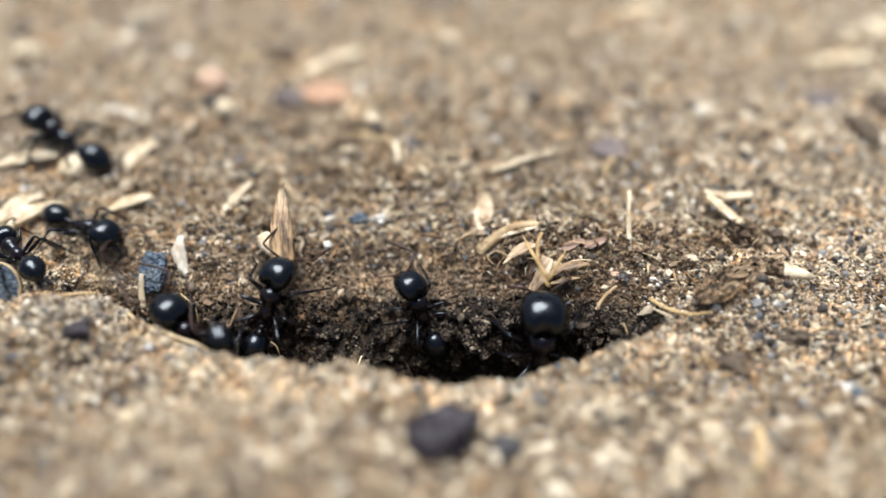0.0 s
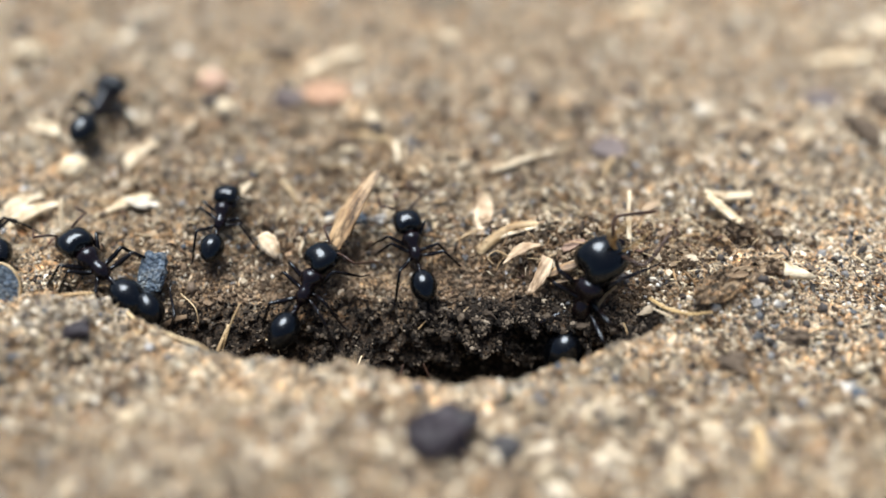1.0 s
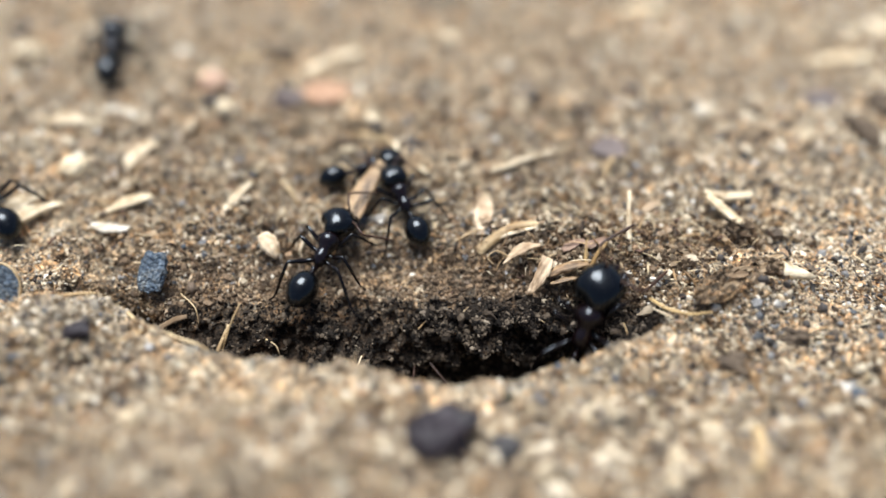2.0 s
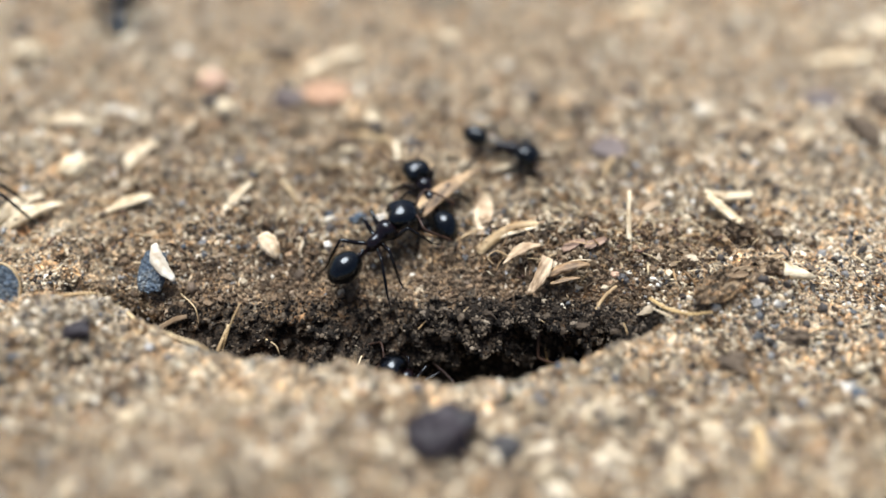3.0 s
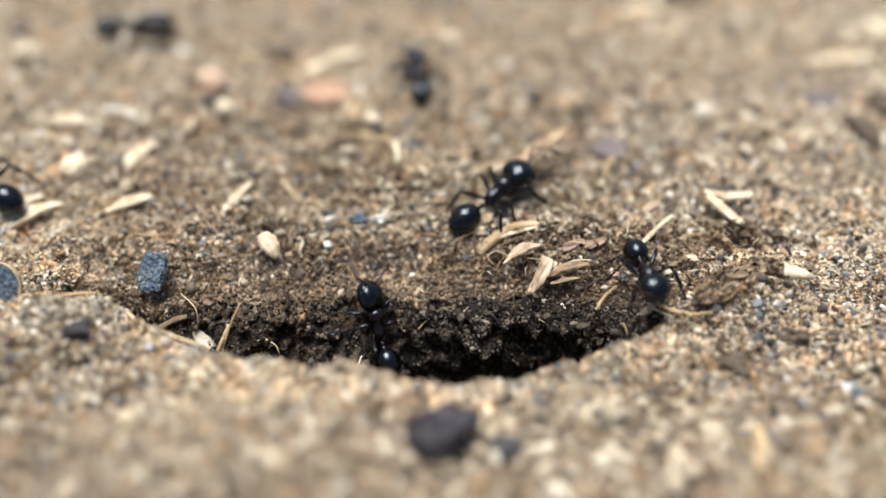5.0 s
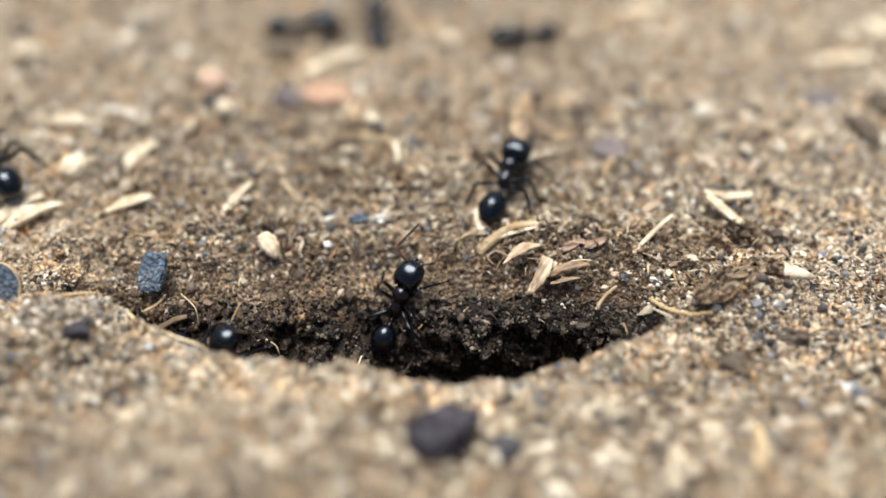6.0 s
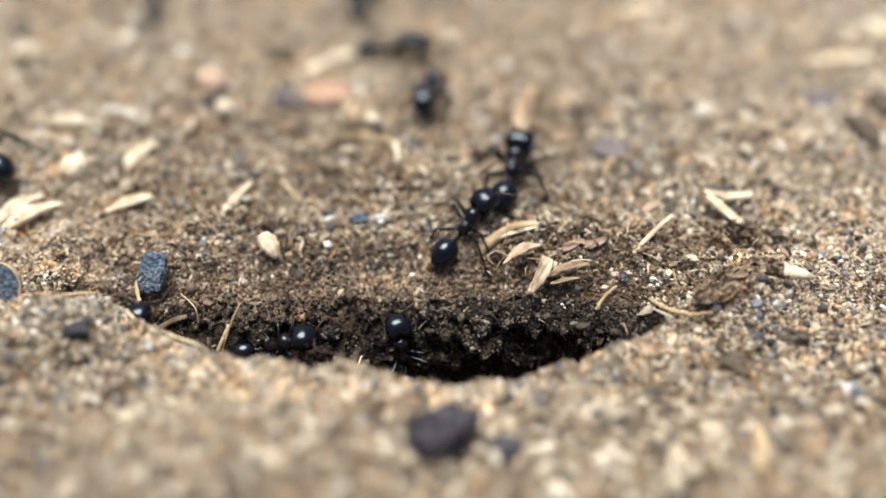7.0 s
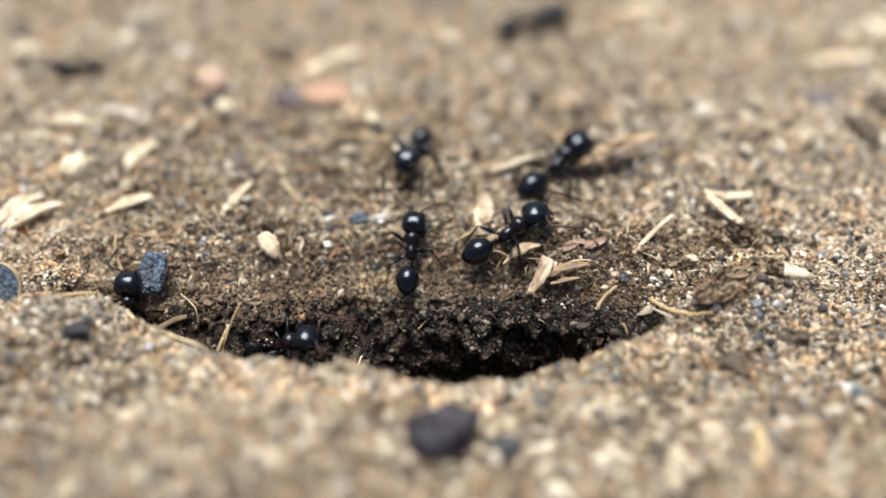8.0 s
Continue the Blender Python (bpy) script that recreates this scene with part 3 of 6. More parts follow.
    body[:, :, 2] += 0.12 * body[:, :, 0] ** 2 * rng.normal(0, 1, (n, 1))
    a, b = rng.uniform(0, 2 * math.pi, n), rng.normal(0, 0.22, n)
    turn = np.zeros((n, 3, 3))
    turn[:, 0, 0], turn[:, 0, 1], turn[:, 1, 0], turn[:, 1, 1], turn[:, 2, 2] = np.cos(a), -np.sin(a), np.sin(a), np.cos(a), 1
    lean = np.zeros((n, 3, 3))
    lean[:, 0, 0], lean[:, 0, 2], lean[:, 2, 0], lean[:, 2, 2], lean[:, 1, 1] = np.cos(b), np.sin(b), -np.sin(b), np.cos(b), 1
    body = np.einsum("nij,nkj->nki", turn @ lean, body) + np.stack([x, y, relief(x, y) + 0.16], -1)[:, None]
    faces = f[None] + (np.arange(n) * 8)[:, None, None]
    ob = mesh_of("plant_scraps", body.reshape(-1, 3), faces.reshape(-1, 3), SCRAPS)
    tagged(ob, "small torn scraps of straw and bark on the soil", "plant litter", kind="stuff")


build_grains()


def build_shreds():
    """Matted root hairs and bark shreds in the litter behind the mouth, thinner elsewhere."""
    rng = np.random.default_rng(29)
    beds = ((9.5, 0.2, 4.2, 1.7, 420), (15.5, 0.6, 2.2, 1.3, 170), (21.0, 1.2, 1.8, 1.0, 150), (20.0, -4.0, 3.4, 0.6, 120), (-24.0, -5.8, 2.4, 1.0, 90),
            (-12.0, 2.5, 6.0, 3.0, 170), (0.0, 7.0, 9.0, 3.5, 230), (-24.0, 1.0, 5.0, 3.0, 120))
    px = np.concatenate([rng.normal(b[0], b[2], b[4] * 3 // 5) for b in beds])
    py = np.concatenate([rng.normal(b[1], b[3], b[4] * 3 // 5) for b in beds])
    u, v, ends = mouth(px, py)
    keep = ~((u > -0.6) & (v > -0.3) & (ends > 0.02))
    px, py = px[keep], py[keep]
    n, steps, k = len(px), 6, 3
    long, thin = np.clip(rng.lognormal(math.log(0.95), 0.45, n), 0.35, 2.6), rng.uniform(0.02, 0.06, n)
    way, turn = rng.uniform(0, 2 * math.pi, n), rng.normal(0, 1.0, n)
    s = np.linspace(-0.5, 0.5, steps)[None]
    ang = way[:, None] + turn[:, None] * s
    cx = px[:, None] + long[:, None] * np.cumsum(np.cos(ang), 1) / steps
    cy = py[:, None] + long[:, None] * np.cumsum(np.sin(ang), 1) / steps
    cz = relief(px, py)[:, None] + 0.22 + rng.uniform(0.0, 0.35, (n, 1)) * (1 - 4 * s ** 2) + rng.normal(0, 0.25, (n, 1)) * s
    q = np.arange(k) * 2 * math.pi / k
    r = thin[:, None, None] * (1.15 - 1.2 * np.abs(s))[:, :, None]
    vx = cx[:, :, None] - np.sin(ang)[:, :, None] * np.cos(q) * r
    vy = cy[:, :, None] + np.cos(ang)[:, :, None] * np.cos(q) * r
    vz = cz[:, :, None] + np.sin(q) * r
    one = np.array([(i * k + j, i * k + (j + 1) % k, (i + 1) * k + (j + 1) % k, (i + 1) * k + j) for i in range(steps - 1) for j in range(k)])
    faces = one[None] + (np.arange(n) * steps * k)[:, None, None]
    ob = mesh_of("root_hairs", np.stack([vx, vy, vz], -1).reshape(-1, 3), faces.reshape(-1, 4), SCRAPS)
    tagged(ob, "matted root hairs and fine straw fibres on soil", "plant litter", kind="stuff")
    # flat shreds of bark and husk
    px = np.concatenate([rng.normal(b[0], b[2], b[4]) for b in beds])
    py = np.concatenate([rng.normal(b[1], b[3], b[4]) for b in beds])
    u, v, ends = mouth(px, py)
    keep = ~((u > -0.6) & (v > -0.3) & (ends > 0.02))
    px, py = px[keep], py[keep]
    tagged(scatter_flat("bark_shreds", px, py, rng), "dark and tan bark shreds matted in litter", "plant litter", kind="stuff")
    # larger flakes of chaff and bark, strewn farther off
    n = 330
    py = 6 + 26 * rng.uniform(0, 1, n) ** 1.2
    px = rng.uniform(-1, 1, n) * (28 + 0.40 * (py + 22))
    keep = rng.uniform(0, 1, n) < np.where(px < 4, 0.9, 0.45)
    tagged(scatter_flat("chaff_flakes", px[keep], py[keep], rng, SCRAPS, 0.62, (0.16, 0.42)), "pale chaff and brown bark flakes strewn on dry soil", "plant litter", kind="stuff")


def scatter_flat(name, x, y, rng, kind=SHREDS, length=0.38, width=(0.08, 0.24)):
    """Flat torn flakes, each turned and tilted its own way."""
    n = len(x)
    long, wide = np.clip(rng.lognormal(math.log(length), 0.45, n), 0.4 * length, 2.6 * length), rng.uniform(*width, n)
    leaf = np.array([(-1, 0, 0), (-0.4, -0.9, 0.1), (0.5, -0.8, 0), (1, 0.1, 0.1), (0.4, 0.9, 0), (-0.5, 0.7, 0.1), (0, 0, 0.5), (0, 0, -0.4)], float)
    f = np.array([(a, (a + 1) % 6, 6) for a in range(6)] + [((a + 1) % 6, a, 7) for a in range(6)])
    body = leaf[None] * (1 + rng.normal(0, 0.22, (n, 8, 1))) * np.stack([long, wide, 0.35 * wide], -1)[:, None]
    tilt = turns(rng, n) * 0.45 + np.eye(3) * 0.55
    a = rng.uniform(0, 2 * math.pi, n)
    spin = np.zeros((n, 3, 3))
    spin[:, 0, 0], spin[:, 0, 1], spin[:, 1, 0], spin[:, 1, 1], spin[:, 2, 2] = np.cos(a), -np.sin(a), np.sin(a), np.cos(a), 1
    body = np.einsum("nij,nkj->nki", tilt @ spin, body) + np.stack([x, y, relief(x, y) + rng.uniform(0.1, 0.45, n)], -1)[:, None]
    faces = f[None] + (np.arange(n) * 8)[:, None, None]
    return mesh_of(name, body.reshape(-1, 3), faces.reshape(-1, 3), kind)


build_shreds()

# ---------- plant litter and stones ----------


def on_ground(x, y, lift=0.0):
    return float(relief(x, y)) + lift


def spindle(name, x, y, z, yaw, tilt, length, width, kind, label, category, thick=0.45, bend=0.08, shape=(0.25, 0.8, 1.0, 0.85, 0.2), roll=0, fold=0.0):
    """A husk, straw or sliver: a tapering, slightly bent and creased body of its own length along x, centred at (x, y, z)."""
    bm = bmesh.new()
    n = 13
    s = np.linspace(-0.5, 0.5, n)
    w = spread(shape, n) * width / 2
    rnd = random.Random(int(abs(x * 131 + y * 717 + length * 53)))
    k = 10
    loops = []
    kink = [rnd.uniform(-1, 1) for _ in range(n)]
    for i in range(n):
        cx, cy = s[i] * length, bend * length * (1 - 4 * s[i] ** 2) + 0.035 * width * kink[i]
        cz = 0.05 * length * math.sin(3.1 * s[i] + 0.4)
        ring = []
        for j in range(k):
            a = 2 * math.pi * j / k
            crease = fold * abs(math.cos(a)) * w[i]
            ring.append(bm.verts.new((cx, cy + math.cos(a) * w[i] * rnd.uniform(0.9, 1.1),
                                      cz + math.sin(a) * w[i] * thick * rnd.uniform(0.8, 1.2) + crease)))
        loops.append(ring)
    for a, b in zip(loops, loops[1:]):
        for j in range(k):
            bm.faces.new((a[j], a[(j + 1) % k], b[(j + 1) % k], b[j]))
    bm.faces.new(loops[0])
    bm.faces.new(loops[-1][::-1])
    ob = part(name, bm, kind)
    ob.matrix_basis = pose(x * MM, y * MM, z * MM, roll, -tilt, yaw)
    return tagged(ob, label, category)


def stone(x, y, size, kind, label, name="pebble", category="stone", lift=0.3, seed=1, rough=0.28, yaw=0.0, pitted=0.06, detail=4):
    """A worn, uneven stone; size is its three half axes, pitted the depth of its fine relief."""
    bm = bmesh.new()
    bmesh.ops.create_icosphere(bm, subdivisions=detail, radius=1.0)
    off = Vector((seed * 3.7, seed * 1.9, seed * 5.3))
    for v in bm.verts:
        d = noise.noise(v.co * 1.1 + off) * rough + noise.noise(v.co * 2.7 + off) * rough * 0.5 + noise.noise(v.co * 6 + off) * rough * 0.2
        v.co = v.co * (1 + d)
        v.co = Vector((v.co.x * size[0], v.co.y * size[1], v.co.z * size[2]))
        v.co += v.co.normalized() * (pitted * (noise.noise(v.co * 2.2 + off) + 0.7 * noise.noise(v.co * 5.1 + off)))
    ob = part(name, bm, kind)
    ob.matrix_basis = pose(x * MM, y * MM, (on_ground(x, y) + size[2] * lift) * MM, 0, 0, yaw)
    return tagged(ob, label, category)


def strand(name, points, radius, kind, label, category, flat=0.6):
    """A thin stem, fibre or hair through points in mm, resting where they lie."""
    pts = curve_points(points, 6)
    base = pts[0].copy()
    bm = bmesh.new()
    tube(bm, [p - base for p in pts], list(spread((1.0, 0.95, 0.8, 0.35), len(pts)) * radius), 6, flat)
    ob = part(name, bm, kind)
    ob.matrix_basis = Matrix.Translation(base * MM)
    return tagged(ob, label, category)


def between(name, a, b, width, kind, label, category, thick=0.45, bend=0.06, shape=(0.5, 0.9, 1.0, 0.8, 0.4), fold=0.2):
    """A husk, straw or sliver that lies from a to b."""
    a, b = Vector(a), Vector(b)
    d, m = b - a, (a + b) / 2
    return spindle(name, m.x, m.y, m.z, math.degrees(math.atan2(d.y, d.x)), math.degrees(math.asin(d.z / d.length)), d.length, width, kind, label, category, thick, bend, shape, 0, fold)


def slate_flake(x, y, z, half, lean, yaw, seed, label, name="slate_flake", category="stone", round_edge=False):
    """A thin flake that stands in the soil and leans back."""
    bm = bmesh.new()
    bmesh.ops.create_icosphere(bm, subdivisions=4, radius=1.0)
    off = Vector((seed * 3.7, seed * 1.9, seed * 5.3))
    for v in bm.verts:
        c = v.co.copy()
        if not round_edge:
            r = max(abs(c.x), abs(c.z), 1e-6)
            k = min(1.35, math.hypot(c.x, c.z) / r) ** 0.75
            c.x, c.z = c.x * k ** 0.6, c.z * k ** 0.6
        c.y = math.copysign(abs(c.y) ** 0.45, c.y)
        wob = 0 if round_edge else 0.3
        c = c * (1 + wob * noise.noise(v.co * 1.6 + off) + 0.5 * wob * noise.noise(v.co * 4.5 + off))
        v.co = Vector((c.x * half[0], c.y * half[1] + 0.05 * noise.noise(v.co * 4 + off), c.z * half[2]))
    ob = part(name, bm, SLATE)
    ob.matrix_basis = pose(x * MM, y * MM, z * MM, -lean, 0, yaw)
    return tagged(ob, label, category)


def pale_rim(disc, rx, rz):
    """The pale raised rim of a round scale."""
    bm = bmesh.new()
    n, k = 40, 6
    loops = []
    for i in range(n):
        a = 2 * math.pi * i / n
        loops.append([bm.verts.new((math.cos(a) * (rx + 0.07 * math.cos(q)), 0.16 * math.sin(q), math.sin(a) * (rz + 0.07 * math.cos(q))))
                      for q in (2 * math.pi * j / k for j in range(k))])
    for i in range(n):
        for j in range(k):
            bm.faces.new((loops[i][j], loops[(i + 1) % n][j], loops[(i + 1) % n][(j + 1) % k], loops[i][(j + 1) % k]))
    return part("rim", bm, STRAW, disc, "pale yellowish rim")


def bark_crust(x, y, yaw, length, wide, high):
    """A flaking crust of bark and soil, ridged along its length and undercut at its front."""
    nx, ny = 120, 40
    a, b = np.meshgrid(np.linspace(-1, 1, nx), np.linspace(-1, 1, ny))
    edge = np.sqrt(np.clip(1 - a ** 2, 0, 1)) ** 0.6
    px = a * length / 2 * (1 + 0.05 * value_noise(b * 3, a * 2, 70))
    ridge = 1 - np.abs(value_noise(a * 3.5 + 9, b * 5.5, 71))
    flake = np.floor(3.5 * (b + 1 + 0.3 * value_noise(a * 4, b * 2, 72))) / 7
    top = high * edge * (0.25 + 0.55 * flake + 0.25 * ridge * (1 - b ** 2) + 0.22 * value_noise(a * 14, b * 7, 73) + 0.14 * value_noise(a * 30, b * 14, 75)) * np.where(b > 0.92, 0.3, 1)
    py = b * wide * edge * (1 + 0.12 * value_noise(a * 5, b, 74)) - 0.12 * high * (1 - b)
    pz = np.where(b < -0.9, -0.1, top)
    i = np.arange(nx * ny).reshape(ny, nx)
    faces = np.stack([i[:-1, :-1], i[:-1, 1:], i[1:, 1:], i[1:, :-1]], -1).reshape(-1, 4)
    ob = mesh_of("soil_crust", np.stack([px, py, pz], -1).reshape(-1, 3), faces, BARKY, smooth=False)
    ob.matrix_basis = pose(x * MM, y * MM, (on_ground(x, y) - 0.1) * MM, 0, 0, yaw)
    rng = np.random.default_rng(5)
    for i in range(22):
        a, b = rng.uniform(-0.92, 0.9), rng.uniform(-0.85, 0.75)
        long, across, thick = rng.uniform(0.45, 1.1), rng.uniform(0.16, 0.38), rng.uniform(0.035, 0.07)
        bm = bmesh.new()
        ring = [(math.cos(q) * long * rng.uniform(0.75, 1.15), math.sin(q) * across * rng.uniform(0.7, 1.25)) for q in np.linspace(0, 2 * math.pi, 12)[:-1]]
        low = [bm.verts.new((u, v, -thick)) for u, v in ring]
        top = [bm.verts.new((u * 0.95, v * 0.93, thick + 0.05 * math.sin(5 * u))) for u, v in ring]
        bm.faces.new(top)
        bm.faces.new(low[::-1])
        for j in range(11):
            bm.faces.new((low[j], low[(j + 1) % 11], top[(j + 1) % 11], top[j]))
        f = part("flake", bm, (BARKY, TWIG, STRAWY)[i % 3], ob, smooth=False)
        z = high * math.sqrt(max(0, 1 - a * a)) ** 0.6 * (0.35 + 0.3 * (b + 1)) + 0.08
        f.matrix_basis = pose(a * length / 2 * MM, b * wide * MM, z * MM, rng.uniform(5, 45), rng.uniform(-14, 14), rng.uniform(-18, 18))
    return tagged(ob, "crumbling brown bark-like crust on sandy soil", "crust")


def hollow_husk(a, b, radius):
    """A torn husk shaped like a small open horn, wide at a and pointed at b."""
    a, b = Vector(a), Vector(b)
    bm = bmesh.new()
    out = [(a.lerp(b, t), radius * r) for t, r in ((0, 1.05), (0.15, 1.0), (0.4, 0.85), (0.7, 0.6), (1, 0.22))]
    secs = [(p - a, r, r * 0.8, b - a) for p, r in out[::-1]] + [(p - a, r * 0.84, r * 0.66, b - a) for p, r in out[:4]]
    rings(bm, secs, 14)
    ob = part("husk", bm, CHAFF)
    ob.matrix_basis = Matrix.Translation(a * MM)
    return tagged(ob, "pale yellow hollow husk lying on a soil crust", "husk")


def side_blade(straw, *points):
    """A thin blade that branches off a straw."""
    pts = curve_points(points, 5)
    bm = bmesh.new()
    tube(bm, pts, list(spread((0.11, 0.13, 0.10, 0.03), len(pts))), 6, 0.5)
    return part("blade", bm, GOLD, straw)


def heap(x, y, half, label, name="soil_lump", yaw=0.0, count=140, seed=1, grit=(0.07, 0.24), kind=None):
    """A crumbling heap of soil crumbs stuck together; half is its half length, width and height."""
    rng = np.random.default_rng(seed)
    a, r = rng.uniform(0, 2 * math.pi, count), np.sqrt(rng.uniform(0, 1, count))
    px, py = half[0] * r * np.cos(a), half[1] * r * np.sin(a)
    top = half[2] * (1 - r ** 2) ** 0.6
    c, s = math.cos(radians(yaw)), math.sin(radians(yaw))
    size = np.clip(rng.lognormal(math.log(grit[0] * 1.15), 0.5, count), 0.4 * grit[0], grit[1])
    gx, gy = x + c * px - s * py, y + s * px + c * py
    pz = relief(gx, gy) - on_ground(x, y) + top * rng.uniform(0.25, 1.0, count)
    body = ICO_V[None] * (1 + rng.normal(0, 0.24, (count, 12, 1))) * (size[:, None] * np.exp(rng.normal(0, 0.4, (count, 3))))[:, None]
    body = np.einsum("nij,nkj->nki", turns(rng, count), body) + np.stack([gx - x, gy - y, pz], -1)[:, None]
    faces = ICO_F[None] + (np.arange(count) * 12)[:, None, None]
    ob = mesh_of(name, body.reshape(-1, 3), faces.reshape(-1, 3), kind or CRUST, smooth=False)
    ob.matrix_basis = pose(x * MM, y * MM, on_ground(x, y) * MM)
    return tagged(ob, label, "soil")


spindle("husk", -23.73, 10.27, 0.13, 58, -1, 5.06, 1.5, CHAFF, "pale cream empty grain husk on dry soil", "husk", 0.45, 0.06, shape=(0.3, 0.75, 1.0, 0.9, 0.5, 0.15), fold=0.3)
stone(-28.48, 7.97, (1.15, 1.0, 0.95), CHAFF, "pale cream plump grain lying on soil", "grain", "grain", 0.6, 4, 0.12, 30)
spindle("husk", -23.79, 4.36, 0.05, 25, -1, 4.55, 1.1, CHAFF, "slender pale straw-coloured husk on soil", "husk", 0.45, 0.05, shape=(0.1, 0.55, 1.0, 0.9, 0.3))
spindle("husk", -31.40, 3.94, 0.05, 47, -1, 4.00, 1.6, CHAFF, "broad pale split husk on soil", "husk", 0.45, 0.06, shape=(0.3, 0.75, 1.0, 0.9, 0.5, 0.15), fold=0.35)
spindle("husk", -30.22, 3.07, 0.07, 35, 0, 4.81, 1.45, CHAFF, "broad pale split husk on soil", "husk", 0.45, 0.06, shape=(0.3, 0.75, 1.0, 0.9, 0.5, 0.15), fold=0.35)
spindle("husk", -15.39, 4.79, 0.34, 67, -4, 4.23, 0.75, CHAFF, "slim cream spindle-shaped husk on soil", "husk", 0.45, 0.03, shape=(0.55, 0.95, 1.0, 0.8, 0.35))
spindle("seed", -12.2, -0.05, 0.35, -52, -30, 2.1, 1.35, PALESEED, "plump pinkish-cream seed on damp soil", "seed", 0.8, 0.03, shape=(0.55, 0.95, 1.0, 0.9, 0.65, 0.25))
strand("plant_stem", [(-12.42, 7.05, 0.37), (-11.64, 5.99, 0.33), (-11.20, 5.32, 0.07), (-10.86, 4.66, -0.24)], 0.16, STRAW, "thin bent straw-coloured stem on soil", "stem", 0.6)
strand("plant_stem", [(-9.16, 1.66, -0.19), (-9.86, 1.18, 0.01), (-10.14, 0.48, -0.32), (-10.27, 0.12, -0.76)], 0.16, CHAFF, "short curved pale chaff stem on soil", "stem", 0.6)
spindle("husk", 2.91, 3.31, 0.22, -96, -1, 4.64, 1.45, SEED, "pinkish-cream oval husk lying on soil", "husk", 0.35, 0.02, shape=(0.55, 0.9, 1.0, 0.85, 0.4), fold=0.2)
strand("straw", [(2.49, -0.09, -0.25), (3.52, 0.47, 0.44), (4.83, 1.02, 1.08), (6.03, 1.14, 1.29), (7.13, 1.38, 1.17)], 0.5, STRAW, "frayed curved straw over loose soil", "straw", 0.7)
strand("straw", [(2.64, 0.10, -0.04), (4.03, 0.46, 0.73), (5.31, 0.53, 1.22), (6.61, 0.96, 1.24)], 0.22, CHAFF, "frayed pale straw over loose soil", "straw", 0.7)
between("husk", (4.12, -1.78, 0.45), (6.75, -0.65, 0.95), 0.95, PAPER, "papery pale husk with pointed end", "husk", 0.4, 0.10, (0.06, 0.35, 0.9, 1.0, 0.7, 0.25), 0.35)
between("husk", (5.85, -3.75, -0.35), (7.25, -1.6, 0.65), 1.05, PAPER, "papery pinkish husk hanging over the edge", "husk", 0.35, -0.08, (0.45, 0.7, 0.85, 1.0, 0.8), 0.35)
between("bark_sliver", (7.0, -2.85, 0.35), (10.0, -2.35, 0.75), 0.85, HUSK, "curled brown bark sliver beside pale husks", "bark", 0.5, 0.07, (0.35, 0.9, 1.0, 0.8, 0.3), 0.3)
between("bark_sliver", (7.3, -3.2, 0.0), (9.3, -3.05, 0.25), 0.4, HUSK, "thin brown bark splinter under a husk", "bark", 0.5, 0.02)
between("chaff_edge", (7.4, -2.6, 0.55), (10.1, -2.1, 0.95), 0.16, CHAFF, "thin pale chaff strip along a bark sliver", "chaff", 0.6, 0.12)
between("bark_flake", (8.3, -0.75, 0.7), (9.9, -0.1, 0.9), 0.7, PINKBARK, "flat pinkish-brown bark flake on litter", "bark", 0.25, 0.03, (0.7, 1.0, 0.95, 0.8, 0.5))
between("bark_flake", (9.8, -0.5, 0.75), (11.5, 0.1, 0.85), 0.75, PINKBARK, "flat dull purple-brown bark flake on litter", "bark", 0.25, -0.03, (0.6, 1.0, 0.95, 0.9, 0.6))
between("bark_flake", (5.3, 1.2, 1.0), (8.0, 2.2, 1.0), 0.5, HUSK, "brown bark splinter on loose litter", "bark", 0.4, 0.06)
between("bark_flake", (12.9, 0.2, 0.4), (14.6, 0.75, 0.8), 0.55, HUSK, "brown bark splinter on loose litter", "bark", 0.4, -0.05)
between("bark_flake", (13.9, -0.8, 0.4), (15.6, -0.5, 0.5), 0.6, HUSK, "dark brown bark splinter on loose litter", "bark", 0.4, 0.04)
between("seed", (11.9, 0.6, 0.55), (13.05, 0.85, 0.6), 0.62, STRAW, "small tan oval seed on litter", "seed", 0.8, 0.02, (0.5, 0.95, 1.0, 0.95, 0.5))
between("husk", (14.7, 3.3, 0.5), (16.0, 4.1, 0.6), 0.75, PAPER, "small broad pale husk on soil", "husk", 0.4, 0.05)
between("husk", (15.3, 0.85, 0.55), (16.6, 1.35, 0.65), 0.5, PAPER, "small torn pale husk on soil", "husk", 0.4, 0.05)
between("straw", (10.8, 3.0, 0.7), (11.9, 4.2, 1.2), 0.13, STRAW, "thin tan straw bit on litter", "straw", 0.6, 0.05)
between("straw", (13.6, 0.5, 0.5), (14.3, 1.7, 1.3), 0.12, STRAW, "thin tan straw bit stuck upright in litter", "straw", 0.6, 0.05)
between("straw", (0.9, 0.6, 0.3), (2.9, 1.3, 0.6), 0.22, STRAW, "short tan straw piece on soil", "straw", 0.6, 0.05)
between("straw", (14.0, -5.75, 0.25), (14.95, -6.75, 0.4), 0.17, CHAFF, "short white straw on the edge of the hole", "straw", 0.6, 0.02)
strand("straw", [(-19.7, 21.6, 0.6), (-18.1, 23.1, 0.9), (-15.6, 23.0, 0.9), (-13.9, 21.2, 0.6)], 0.24, STRAW, "pale arched straw on dry soil", "straw", 0.6)
between("husk", (-28.7, 15.9, 0.6), (-25.4, 14.4, 0.6), 1.1, WHITEHUSK, "broad pale torn husk on dry soil", "husk", 0.4, 0.08, (0.6, 1.0, 0.7, 1.0, 0.5))
